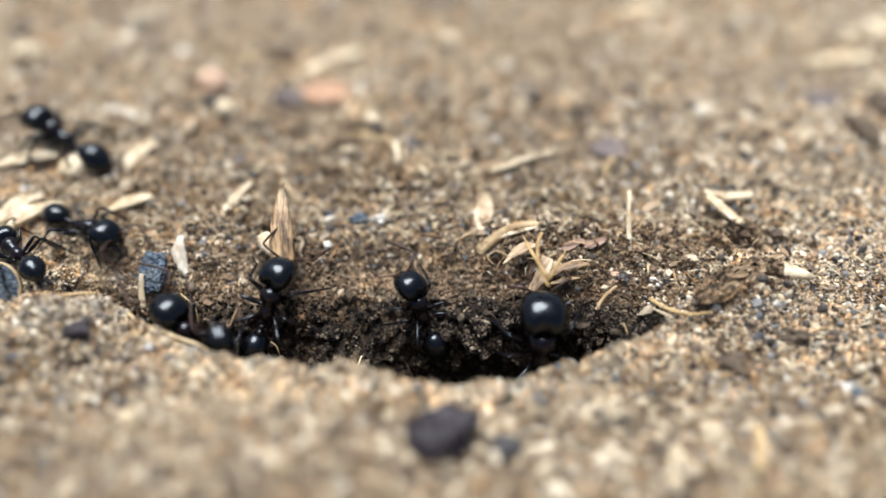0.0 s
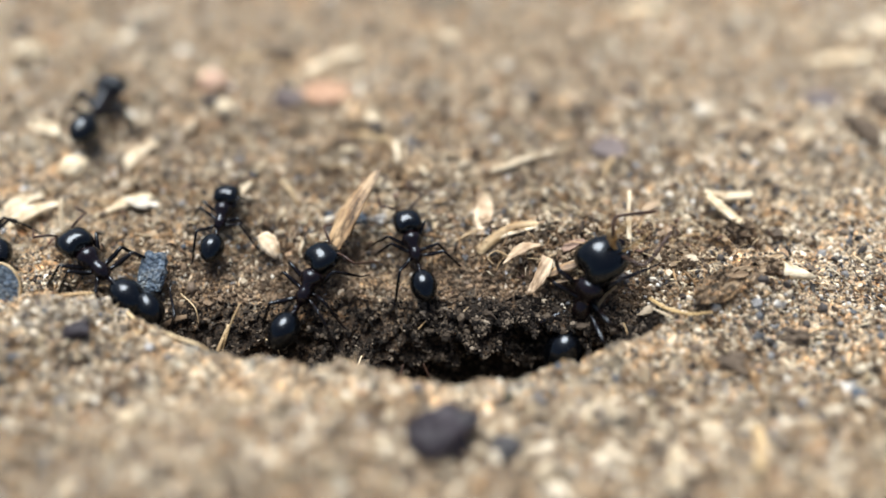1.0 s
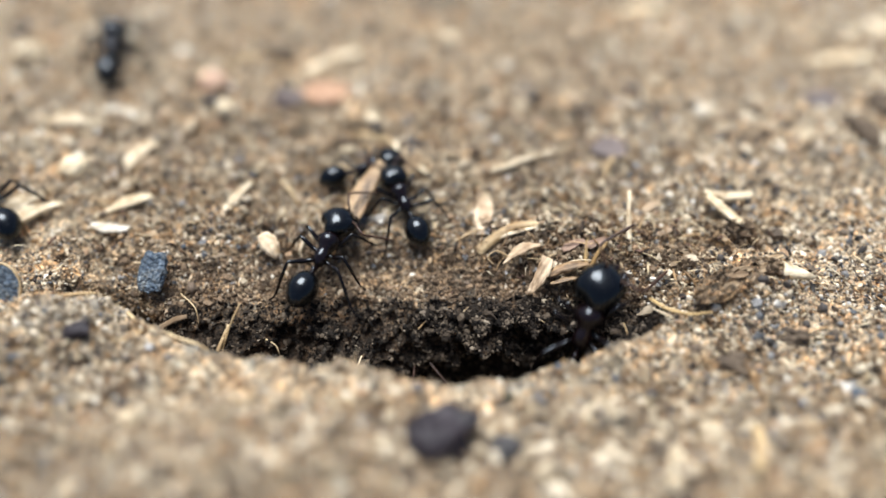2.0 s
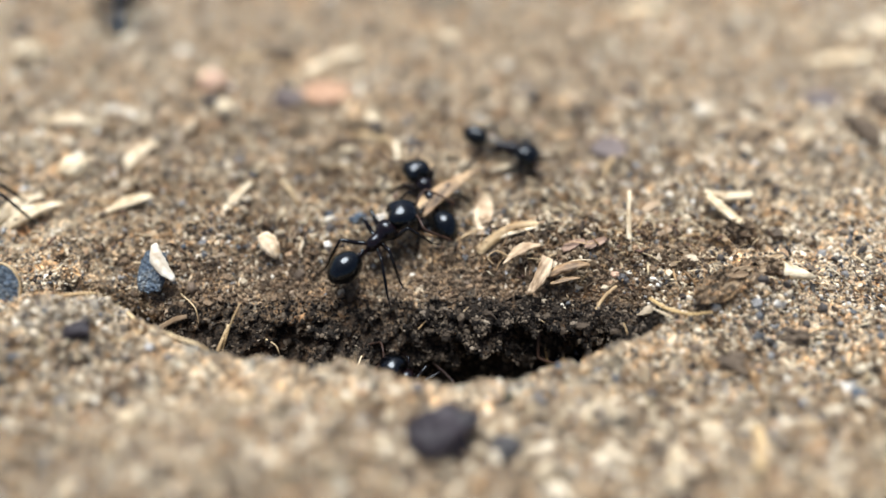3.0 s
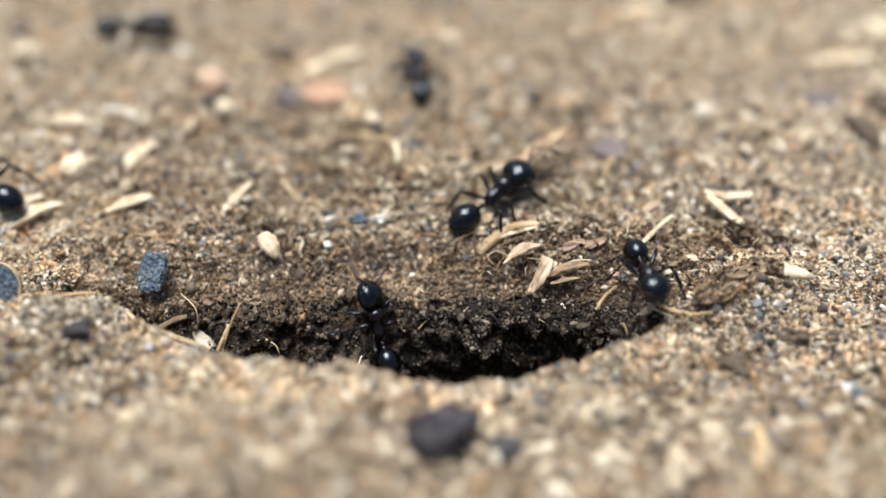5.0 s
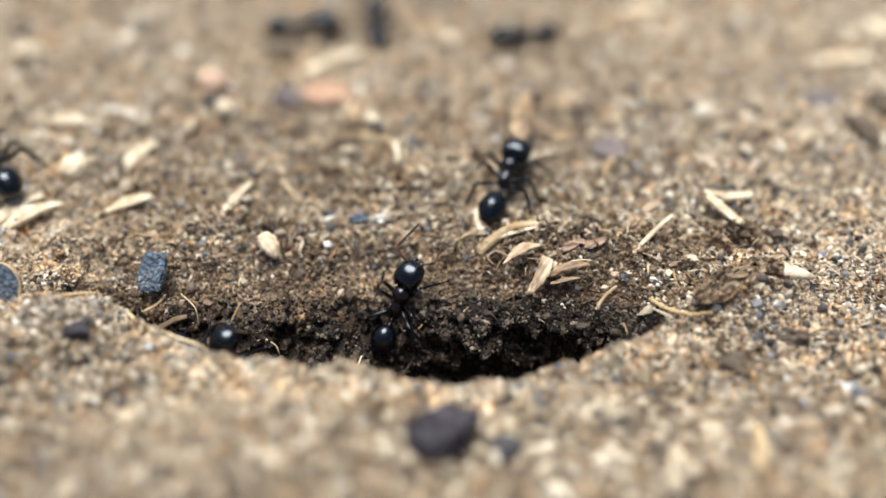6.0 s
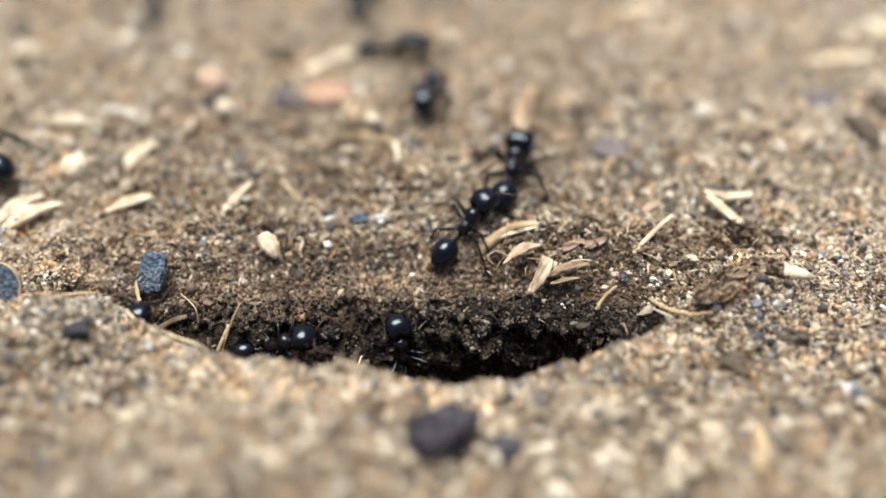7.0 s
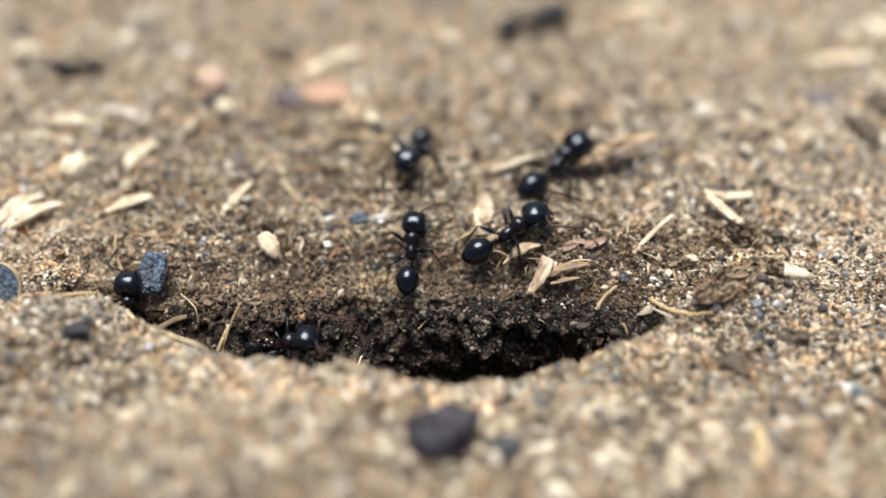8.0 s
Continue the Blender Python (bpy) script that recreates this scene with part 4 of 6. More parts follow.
stone(-15.0, 24.2, (1.4, 1.1, 0.9), CLOD, "brown dried soil clod among straw", "soil_lump", "soil", 0.3, 44, 0.4, 0)
strand("root_fibre", [(4.6, -1.25, 0.5), (3.7, -1.0, 0.85), (3.1, -1.3, 0.55), (3.5, -1.75, 0.3)], 0.08, STRAW, "curled tan fibre beside a husk", "fibre", 0.6)
strand("straw", [(3.67, 8.06, 0.42), (5.08, 8.42, 0.62), (7.37, 9.60, 0.67), (10.02, 10.98, 0.06)], 0.3, CHAFF, "curved pale straw lying on soil", "straw", 0.6)
spindle("straw", 20.99, 4.37, 1.38, 12, -17, 4.06, 0.85, CHAFF, "split pale straw leaning on another", "straw", 0.45, -0.1, shape=(0.85, 1.0, 0.95, 0.9, 0.7))
spindle("straw", 20.53, 2.42, 1.19, -44, -22, 3.9, 0.85, CHAFF, "stout pale straw piece propped on a soil lump", "straw", 0.45, -0.02, shape=(0.85, 1.0, 0.95, 0.9, 0.7))
spindle("straw", 17.58, 1.40, 0.30, 9, -1, 2.50, 0.35, CHAFF, "short pale straw piece on soil", "straw", 0.45, 0.06, shape=(0.85, 1.0, 0.95, 0.9, 0.7))
spindle("straw", 17.26, 0.86, 0.28, 12, -1, 2.39, 0.3, STRAW, "short pale straw piece on soil", "straw", 0.45, 0.06, shape=(0.85, 1.0, 0.95, 0.9, 0.7))
bark_crust(20.0, -3.6, 21, 7.2, 0.95, 1.0)
heap(19.4, -4.5, (3.2, 0.5, 0.35), "dark crumbs fallen in front of a soil crust", "soil_crumbs", 20, 420, 60, kind=CRUST)
heap(22.29, -2.84, (1.0, 0.7, 0.8), "crumbling brown soil lump on a crust", "soil_lump", 21, 200, 52, kind=CRUST)
heap(17.91, -4.62, (1.3, 0.6, 0.5), "crumbling brown soil beside a crust", "soil_lump", 15, 200, 59, kind=CRUST)
hollow_husk((22.7, -3.0, 1.15), (25.0, -3.35, 0.75), 0.62)
strand("straw", [(13.79, -4.64, 0.09), (14.61, -5.84, 0.48), (16.04, -6.19, 0.33), (17.64, -5.99, 0.31)], 0.17, AMBER, "bent golden straw over the edge of the hole", "straw", 0.6)
strand("straw", [(13.86, -5.47, 0.09), (14.42, -5.69, -0.29), (14.69, -6.84, 0.37)], 0.1, CHAFF, "thin white straw over the edge of the hole", "straw", 0.6)
spindle("straw", 11.13, -3.83, -0.85, 42, 20, 2.29, 0.26, STRAW, "short tan straw stuck in damp soil", "straw", 0.45, 0.06, shape=(0.85, 1.0, 0.95, 0.9, 0.7))
strand("grass_blade", [(-15.07, -6.54, -3.24), (-14.60, -5.83, -2.16), (-14.06, -5.37, -1.03), (-13.61, -4.80, -0.31)], 0.12, STRAW, "thin dry grass blade in the hole", "grass blade", 0.6)
strand("grass_blade", [(-15.27, -6.68, -3.05), (-14.86, -5.94, -2.39), (-14.54, -5.39, -1.79)], 0.16, STRAW, "thin dry grass blade in the hole", "grass blade", 0.6)
spindle("twig", -18.37, -5.35, -1.69, 15, 14, 2.33, 0.5, TWIG, "short tan twig across the end of the hole", "twig", 0.45, 0.06, shape=(0.85, 1.0, 0.95, 0.9, 0.7))
strand("straw", [(-25.78, -5.37, 0.95), (-24.64, -4.98, 0.88), (-23.12, -4.69, 0.67), (-22.78, -3.39, -1.31)], 0.15, STRAW, "curved thin straw on a soil mound", "straw", 0.6)
spindle("straw", -10.27, 23.35, 0.00, 34, -2, 6.21, 1.3, CHAFF, "broad pale straw piece on dry soil", "straw", 0.45, 0.06, shape=(0.85, 1.0, 0.95, 0.9, 0.7))
spindle("straw", 35.93, 23.83, -0.09, -3, 3, 6.68, 1.45, CHAFF, "broad pale straw piece on dry soil", "straw", 0.45, 0.06, shape=(0.4, 0.9, 1.0, 0.9, 0.5))
spindle("straw", 40.99, 27.91, 0.45, 20, 1, 6.58, 2.4, CHAFF, "broad pale husk on dry soil", "husk", 0.45, 0.06, shape=(0.4, 0.9, 1.0, 0.9, 0.5))
spindle("straw", 18.40, 31.44, 0.49, -0, 3, 6.84, 1.6, CHAFF, "broad pale straw piece on dry soil", "straw", 0.3, 0.06, shape=(0.3, 0.8, 1.0, 0.9, 0.4))
strand("plant_stem", [(-6.99, 12.65, 0.47), (-5.40, 11.79, 0.80), (-4.10, 10.60, 1.17), (-3.11, 9.93, 0.79)], 0.2, STRAW, "thin tan stem on dry soil", "stem", 0.6)
strand("plant_stem", [(-3.75, 10.74, 1.17), (-3.55, 9.06, 1.11), (-3.39, 7.80, 0.63)], 0.2, CHAFF, "thin pale stem on dry soil", "stem", 0.6)
spindle("straw", 12.83, 8.29, 0.45, 58, 25, 2.13, 0.42, STRAW, "short tan straw stuck in soil", "straw", 0.45, 0.06, shape=(0.85, 1.0, 0.95, 0.9, 0.7))
spindle("straw", 17.80, -16.02, 0.42, -106, 4, 3.27, 0.75, STRAW, "yellow straw piece on dry soil", "straw", 0.45, 0.06, shape=(0.85, 1.0, 0.95, 0.9, 0.7))
spindle("straw", 13.07, -16.81, -0.13, -103, 0, 2.88, 0.9, CHAFF, "pale straw piece on dry soil", "straw", 0.45, 0.06, shape=(0.85, 1.0, 0.95, 0.9, 0.7))
spindle("twig", 3.18, -9.59, -3.62, -76, 46, 9.78, 0.75, DARKSTICK, "short dark olive twig near the hole", "twig", 0.8, 0.06, shape=(0.85, 1.0, 0.95, 0.9, 0.7))
spindle("twig", 0.03, 35.00, -0.13, -17, 1, 5.99, 0.9, DARKSTICK, "dark twig on dry soil", "twig", 0.8, 0.06, shape=(0.85, 1.0, 0.95, 0.9, 0.7))
strand("straw", [(-1.71, -5.03, -2.75), (-1.32, -4.82, -2.32), (-0.86, -4.33, -2.07)], 0.07, STRAW, "tiny hair-like straw in damp soil", "straw", 0.6)
strand("straw", [(1.21, -4.28, -2.01), (1.48, -4.18, -1.76), (1.78, -4.04, -1.51)], 0.07, CHAFF, "tiny hair-like straw in damp soil", "straw", 0.6)
strand("rootlet", [(11.94, -6.05, -0.79), (12.23, -6.47, -1.34), (12.12, -6.62, -2.01)], 0.06, STRAW, "hair-thin rootlet hanging in the hole", "root", 0.6)
spindle("straw", -27.17, 15.63, 0.31, -26, 2, 4.06, 1.0, CHAFF, "pale straw piece on dry soil", "straw", 0.45, 0.06, shape=(0.85, 1.0, 0.95, 0.9, 0.7))
spindle("straw", 13.64, 1.83, 0.66, 43, -9, 2.80, 0.8, SEED, "pale flat chaff scale on soil", "husk", 0.3, 0.06, shape=(0.3, 0.75, 1.0, 0.9, 0.5, 0.15))
spindle("straw", -19.6, -18.3, 1.0, 12, 6, 1.88, 1.2, CHAFF, "pale straw piece on dry soil", "straw", 0.45, 0.06, shape=(0.85, 1.0, 0.95, 0.9, 0.7))
spindle("husk", -12.53, -9.86, -2.31, 84, -50, 6.41, 0.9, CHAFF, "pale husk on dry soil", "husk", 0.45, 0.06, shape=(0.3, 0.75, 1.0, 0.9, 0.5, 0.15))
stone(-0.39, -15.35, (1.9, 1.6, 1.3), PURPLE, "dark purple-brown rounded stone on dry soil", "pebble", "stone", 0.3, 3, 0.6, 0)
stone(3.51, -15.93, (0.95, 0.8, 0.7), DARK, "small dark grey stone beside a larger one", "pebble", "stone", 0.1, 5, 0.45, 0)
stone(-37.6, 23.7, (1.4, 1.2, 1.35), CREAM, "cream quartz pebble on dry soil", "pebble", "stone", 0.5, 6, 0.18, 0)
stone(-19.91, 19.21, (1.25, 1.15, 1.0), PINK, "pinkish rounded pebble on dry soil", "pebble", "stone", 0.5, 7, 0.18, 0)
stone(-18.34, 15.83, (0.8, 0.9, 0.8), CREAM, "cream pebble on dry soil", "pebble", "stone", 0.3, 8, 0.2, 0)
stone(-9.9, 18.4, (2.4, 1.7, 0.6), RUST, "flat orange-brown stone flake on soil", "pebble", "stone", 0.1, 9, 0.45, 0)
stone(-13.3, 17.9, (1.5, 1.0, 0.7), MAUVE, "small dark purple stone on soil", "pebble", "stone", 0.6, 10, 0.45, 0)
slate_flake(-19.9, -2.4, 0.25, (0.95, 0.26, 1.4), 52, -8, 11, "upright blue-grey slate flake beside the hole")
seed_disc = slate_flake(-29.35, -4.2, 0.75, (1.25, 0.16, 1.6), 36, 4, 12, "thin round grey scale with a pale rim in soil", "seed_scale", "seed scale", round_edge=True)
pale_rim(seed_disc, 1.25, 1.6)
stone(13.86, 10.99, (1.8, 1.2, 0.5), MAUVE, "flat dull purple stone on soil", "pebble", "stone", 0, 13, 0.45, 0)
stone(24.8, -11.2, (0.62, 0.45, 0.3), WHITE, "white grey-sided stone on soil", "pebble", "stone", 0.1, 14, 0.45, 0)
stone(25.3, -11.75, (0.7, 0.5, 0.4), SLATE, "small blue-grey stone on soil", "pebble", "stone", 0, 31, 0.28, 0)
stone(18.3, -9.5, (1.1, 0.9, 0.5), CLOD, "dark brown clod half buried in soil", "soil_lump", "soil", 0.15, 15, 0.8, 0)
stone(23.0, -7.2, (0.8, 0.5, 0.45), CLOD, "small dark clod on soil", "soil_lump", "soil", 0.3, 16, 0.8, 0)
stone(32.85, 18.4, (1.7, 0.9, 0.5), MAUVE, "dull reddish-purple stone on soil", "pebble", "stone", 0.2, 17, 0.28, 0)
stone(37.3, 16.6, (1.0, 1.6, 0.8), CLOD, "dark brown stone on dry soil", "pebble", "stone", 0.6, 45, 0.4, 0)
stone(33.9, 11.9, (0.8, 1.7, 0.9), CLOD, "dark brown soil lump on dry soil", "soil_lump", "soil", 0.6, 18, 0.45, 0)
stone(12.3, 16.6, (1.1, 1.0, 0.7), CLOD, "dark brown soil lump on dry soil", "soil_lump", "soil", 0.1, 19, 0.45, 0)
stone(-22.85, -8.43, (0.8, 0.55, 0.35), PURPLE, "small blue-purple stone on a soil mound", "pebble", "stone", 0, 20, 0.4, 0)
stone(-18.09, -14.5, (0.6, 0.5, 0.5), CREAM, "small cream pebble on soil", "pebble", "stone", 0.3, 21, 0.28, 0)
stone(0.64, 27.37, (0.9, 0.8, 0.6), CREAM, "cream pebble on dry soil", "pebble", "stone", 0.3, 22, 0.28, 0)
stone(-5.79, 14.17, (0.7, 0.6, 0.5), CREAM, "cream pebble on dry soil", "pebble", "stone", 0.3, 23, 0.28, 0)
stone(-4.51, 2.77, (0.42, 0.4, 0.38), WHITE, "bright white quartz grain on soil", "pebble", "stone", 0.6, 24, 0.28, 0)
stone(-6.18, 2.89, (0.7, 0.5, 0.35), SLATE, "small blue-grey stone on soil", "pebble", "stone", 0.3, 25, 0.28, 0)
stone(10.32, -0.76, (0.55, 0.4, 0.3), SLATE, "small blue-grey stone on soil", "pebble", "stone", 0.3, 26, 0.28, 0)
stone(12.44, -2.55, (0.4, 0.38, 0.36), DARK, "round grey soil grain on soil", "pebble", "stone", 0.3, 27, 0.28, 0)
stone(11.98, -2.22, (0.28, 0.28, 0.26), PINK, "round tan soil grain on soil", "pebble", "stone", 0.3, 28, 0.28, 0)
stone(-8.28, 0.60, (0.35, 0.3, 0.3), WHITE, "small white grain on soil", "pebble", "stone", 0.3, 29, 0.28, 0)
stone(-1.98, 10.86, (0.5, 0.5, 0.3), DARK, "small grey stone on soil", "pebble", "stone", -0.1, 30, 0.28, 0)
heap(20.95, 1.28, (1.5, 1.2, 1.0), "loose dark brown soil lump under straw", "soil_lump", 0, 800, 53, kind=BARK)
heap(6.9, 1.35, (1.0, 0.65, 1.1), "pale crumbs caked on a frayed straw", "soil_crumbs", 10, 420, 61, kind=CLODS)
heap(5.11, 0.32, (1.7, 0.8, 0.8), "loose brown soil lump under straw", "soil_lump", 20, 800, 54, kind=CRUST)
heap(0.92, 7.93, (1.7, 1.3, 0.9), "pale crumbly soil lump", "soil_lump", 0, 800, 55, kind=CLODS)
heap(8.91, -1.40, (2.6, 1.3, 0.7), "crumbly brown soil heap with husks", "soil_lump", 0, 1100, 56, kind=CRUST)
heap(-23.95, -6.56, (3.4, 1.4, 0.7), "crumbly pale soil mound beside the hole", "soil_lump", 10, 900, 57, kind=PALE)
heap(16.34, -1.11, (2.2, 1.2, 0.6), "crumbly brown soil heap", "soil_lump", 0, 900, 58, kind=CRUST)
strand("root_fibre", [(4.42, 0.27, 0.64), (5.18, 0.59, 1.44), (6.13, 0.03, 1.44), (6.77, -0.35, 0.42)], 0.06, HUSK, "hair-thin dry root fibre on loose soil", "fibre", 0.6)
strand("root_fibre", [(4.80, -0.28, 0.36), (5.54, -1.10, 0.36), (6.90, -1.26, 0.35), (8.13, -0.62, 0.41)], 0.05, STRAW, "hair-thin dry root fibre on loose soil", "fibre", 0.6)
strand("root_fibre", [(7.56, -0.36, 0.44), (8.87, -0.38, 1.13), (10.24, -0.52, 1.05), (11.55, 0.30, 0.90)], 0.06, HUSK, "hair-thin dry root fibre on loose soil", "fibre", 0.6)
strand("root_fibre", [(7.88, -2.46, -0.78), (9.00, -2.33, -0.21), (10.20, -2.35, -0.43)], 0.05, STRAW, "hair-thin dry root fibre on loose soil", "fibre", 0.6)
strand("root_fibre", [(3.43, -0.57, -0.21), (3.98, -0.51, 0.59), (4.49, 0.07, 1.24), (4.25, 1.30, 1.03)], 0.05, HUSK, "hair-thin dry root fibre on loose soil", "fibre", 0.6)
strand("root_fibre", [(18.65, 0.33, 0.29), (19.40, 0.25, 1.22), (19.61, -1.29, 1.94), (20.33, -1.62, 1.07)], 0.06, HUSK, "hair-thin dry root fibre on loose soil", "fibre", 0.6)
strand("root_fibre", [(15.39, -1.94, 0.39), (16.47, -1.91, 0.81), (17.76, -2.26, 0.74)], 0.05, STRAW, "hair-thin dry root fibre on loose soil", "fibre", 0.6)
strand("root_fibre", [(-8.25, 4.94, -0.15), (-6.92, 4.93, 0.43), (-5.62, 4.31, 0.31)], 0.06, STRAW, "hair-thin dry root fibre on loose soil", "fibre", 0.6)
strand("root_fibre", [(-9.95, 8.85, -0.15), (-8.13, 8.85, 0.31), (-6.26, 7.84, 0.71), (-5.00, 8.53, 0.70)], 0.07, STRAW, "hair-thin dry root fibre on loose soil", "fibre", 0.6)
strand("root_fibre", [(-24.52, -3.08, -0.37), (-23.81, -2.48, -0.63), (-22.73, -2.40, -0.85), (-21.94, -2.63, -1.05)], 0.07, HUSK, "hair-thin dry root fibre on loose soil", "fibre", 0.6)
strand("root_fibre", [(-5.58, -6.50, -3.81), (-5.84, -7.28, -3.90), (-6.40, -7.34, -4.28)], 0.05, CHAFF, "hair-thin dry root fibre on loose soil", "fibre", 0.6)
strand("root_fibre", [(6.22, -4.67, -1.77), (6.70, -4.96, -1.85), (7.25, -5.22, -2.20)], 0.05, STRAW, "hair-thin dry root fibre on loose soil", "fibre", 0.6)
strand("root_fibre", [(-18.13, -3.13, -1.19), (-16.86, -4.44, -1.15), (-16.56, -5.33, -1.87)], 0.05, STRAW, "hair-thin dry root fibre on loose soil", "fibre", 0.6)
strand("root_fibre", [(-12.07, -5.92, -2.66), (-11.37, -6.27, -2.96), (-11.11, -6.70, -3.40)], 0.05, STRAW, "hair-thin dry root fibre on loose soil", "fibre", 0.6)
strand("straw", [(-20.55, -6.07, 0.4), (-19.3, -7.45, 0.35), (-19.9, -8.3, 0.55), (-20.9, -8.75, 0.75)], 0.12, STRAW, "thin curved straw over the rim of the hole", "straw", 0.6)
strand("straw", [(-18.6, -7.25, 0.25), (-17.0, -7.95, 0.15), (-15.6, -8.35, -0.1), (-14.9, -8.6, -0.4)], 0.14, STRAW, "long thin straw along the rim of the hole", "straw", 0.6)
strand("root_fibre", [(-7.6, -9.9, -0.6), (-6.8, -9.7, -0.2), (-6.0, -9.75, -0.15), (-5.2, -9.9, -0.5)], 0.05, CHAFF, "white hair-thin root fibre on the rim", "fibre", 0.6)
strand("root_fibre", [(-5.9, -9.8, -0.3), (-5.5, -9.5, 0.1), (-5.4, -9.3, 0.5), (-5.2, -9.35, 0.8)], 0.045, CHAFF, "white hair-thin root fibre on the rim", "fibre", 0.6)
strand("root_fibre", [(-7.2, -9.8, -0.4), (-6.5, -9.6, 0.0), (-5.6, -9.7, -0.1), (-4.6, -9.9, -0.5)], 0.045, STRAW, "pale hair-thin root fibre on the rim", "fibre", 0.6)
carried_husk = spindle("husk", 0, 0, 0, 0, 0, 7.5, 1.7, HUSK, "long brown papery husk held in an ant's jaws", "husk", 0.3, 0.04, shape=(0.35, 0.9, 1.0, 0.8, 0.5, 0.12), fold=0.35)
carried_straw = spindle("straw", 0, 0, 0, 0, 0, 4.2, 0.34, GOLD, "bent golden straw held by a large ant", "straw", 0.5, 0.12, shape=(0.6, 1.0, 0.9, 0.8, 0.9))
side_blade(carried_straw, (-1.6, 0, 0), (0.4, 0.9, 0.35), (2.0, 1.3, 0.2))
side_blade(carried_straw, (-1.7, 0, 0), (-0.4, -0.8, 0.2), (0.7, -1.5, -0.1))
blown_husk = spindle("husk", 0, 0, 0, 0, 0, 2.9, 1.0, WHITEHUSK, "white papery empty husk blown over the soil", "husk", 0.3, 0.1, shape=(0.3, 0.85, 1.0, 0.9, 0.4))
leaning_straw = spindle("straw", 0, 0, 0, 0, 0, 4.4, 0.36, CHAFF, "thin pale straw stuck in loose soil", "straw", 0.6, 0.02, shape=(0.8, 1.0, 0.9, 0.7))
dragged_chip = spindle("straw", 0, 0, 0, 0, 0, 2.3, 0.42, CHAFF, "short pale straw chip in an ant's jaws", "straw", 0.5, 0.03, shape=(0.8, 1.0, 0.9, 0.7))
riser_chip = spindle("straw", 0, 0, 0, 0, 0, 2.5, 0.28, STRAW, "thin straw chip in an ant's jaws", "straw", 0.5, 0.08, shape=(0.8, 1.0, 0.9, 0.6))
drifting_husk = spindle("husk", 0, 0, 0, 0, 0, 5.2, 1.35, CHAFF, "long pale empty husk on dry soil", "husk", 0.35, 0.04, shape=(0.2, 0.8, 1.0, 0.9, 0.3), fold=0.2)

# ---------- ants ----------


def ellipsoid(bm, centre, half, nose=0.0, n=18, m=13, sink=0.0, boxy=1.0):
    """A smooth egg along y; nose narrows its front sideways, sink lowers it, boxy under 1 squares it off."""
    secs = []
    for i in range(m):
        a = math.pi * (0.02 + 0.96 * i / (m - 1))
        s, c = math.sin(a), -math.cos(a)
        kx, kz = s ** boxy * (1 - nose * max(c, 0) ** 1.5), s * (1 - sink * max(c, 0) ** 1.5)
        secs.append(((centre[0], centre[1] + half[1] * c, centre[2]), half[0] * kx, half[2] * kz, (0, 1, 0)))
    rings(bm, secs, n)


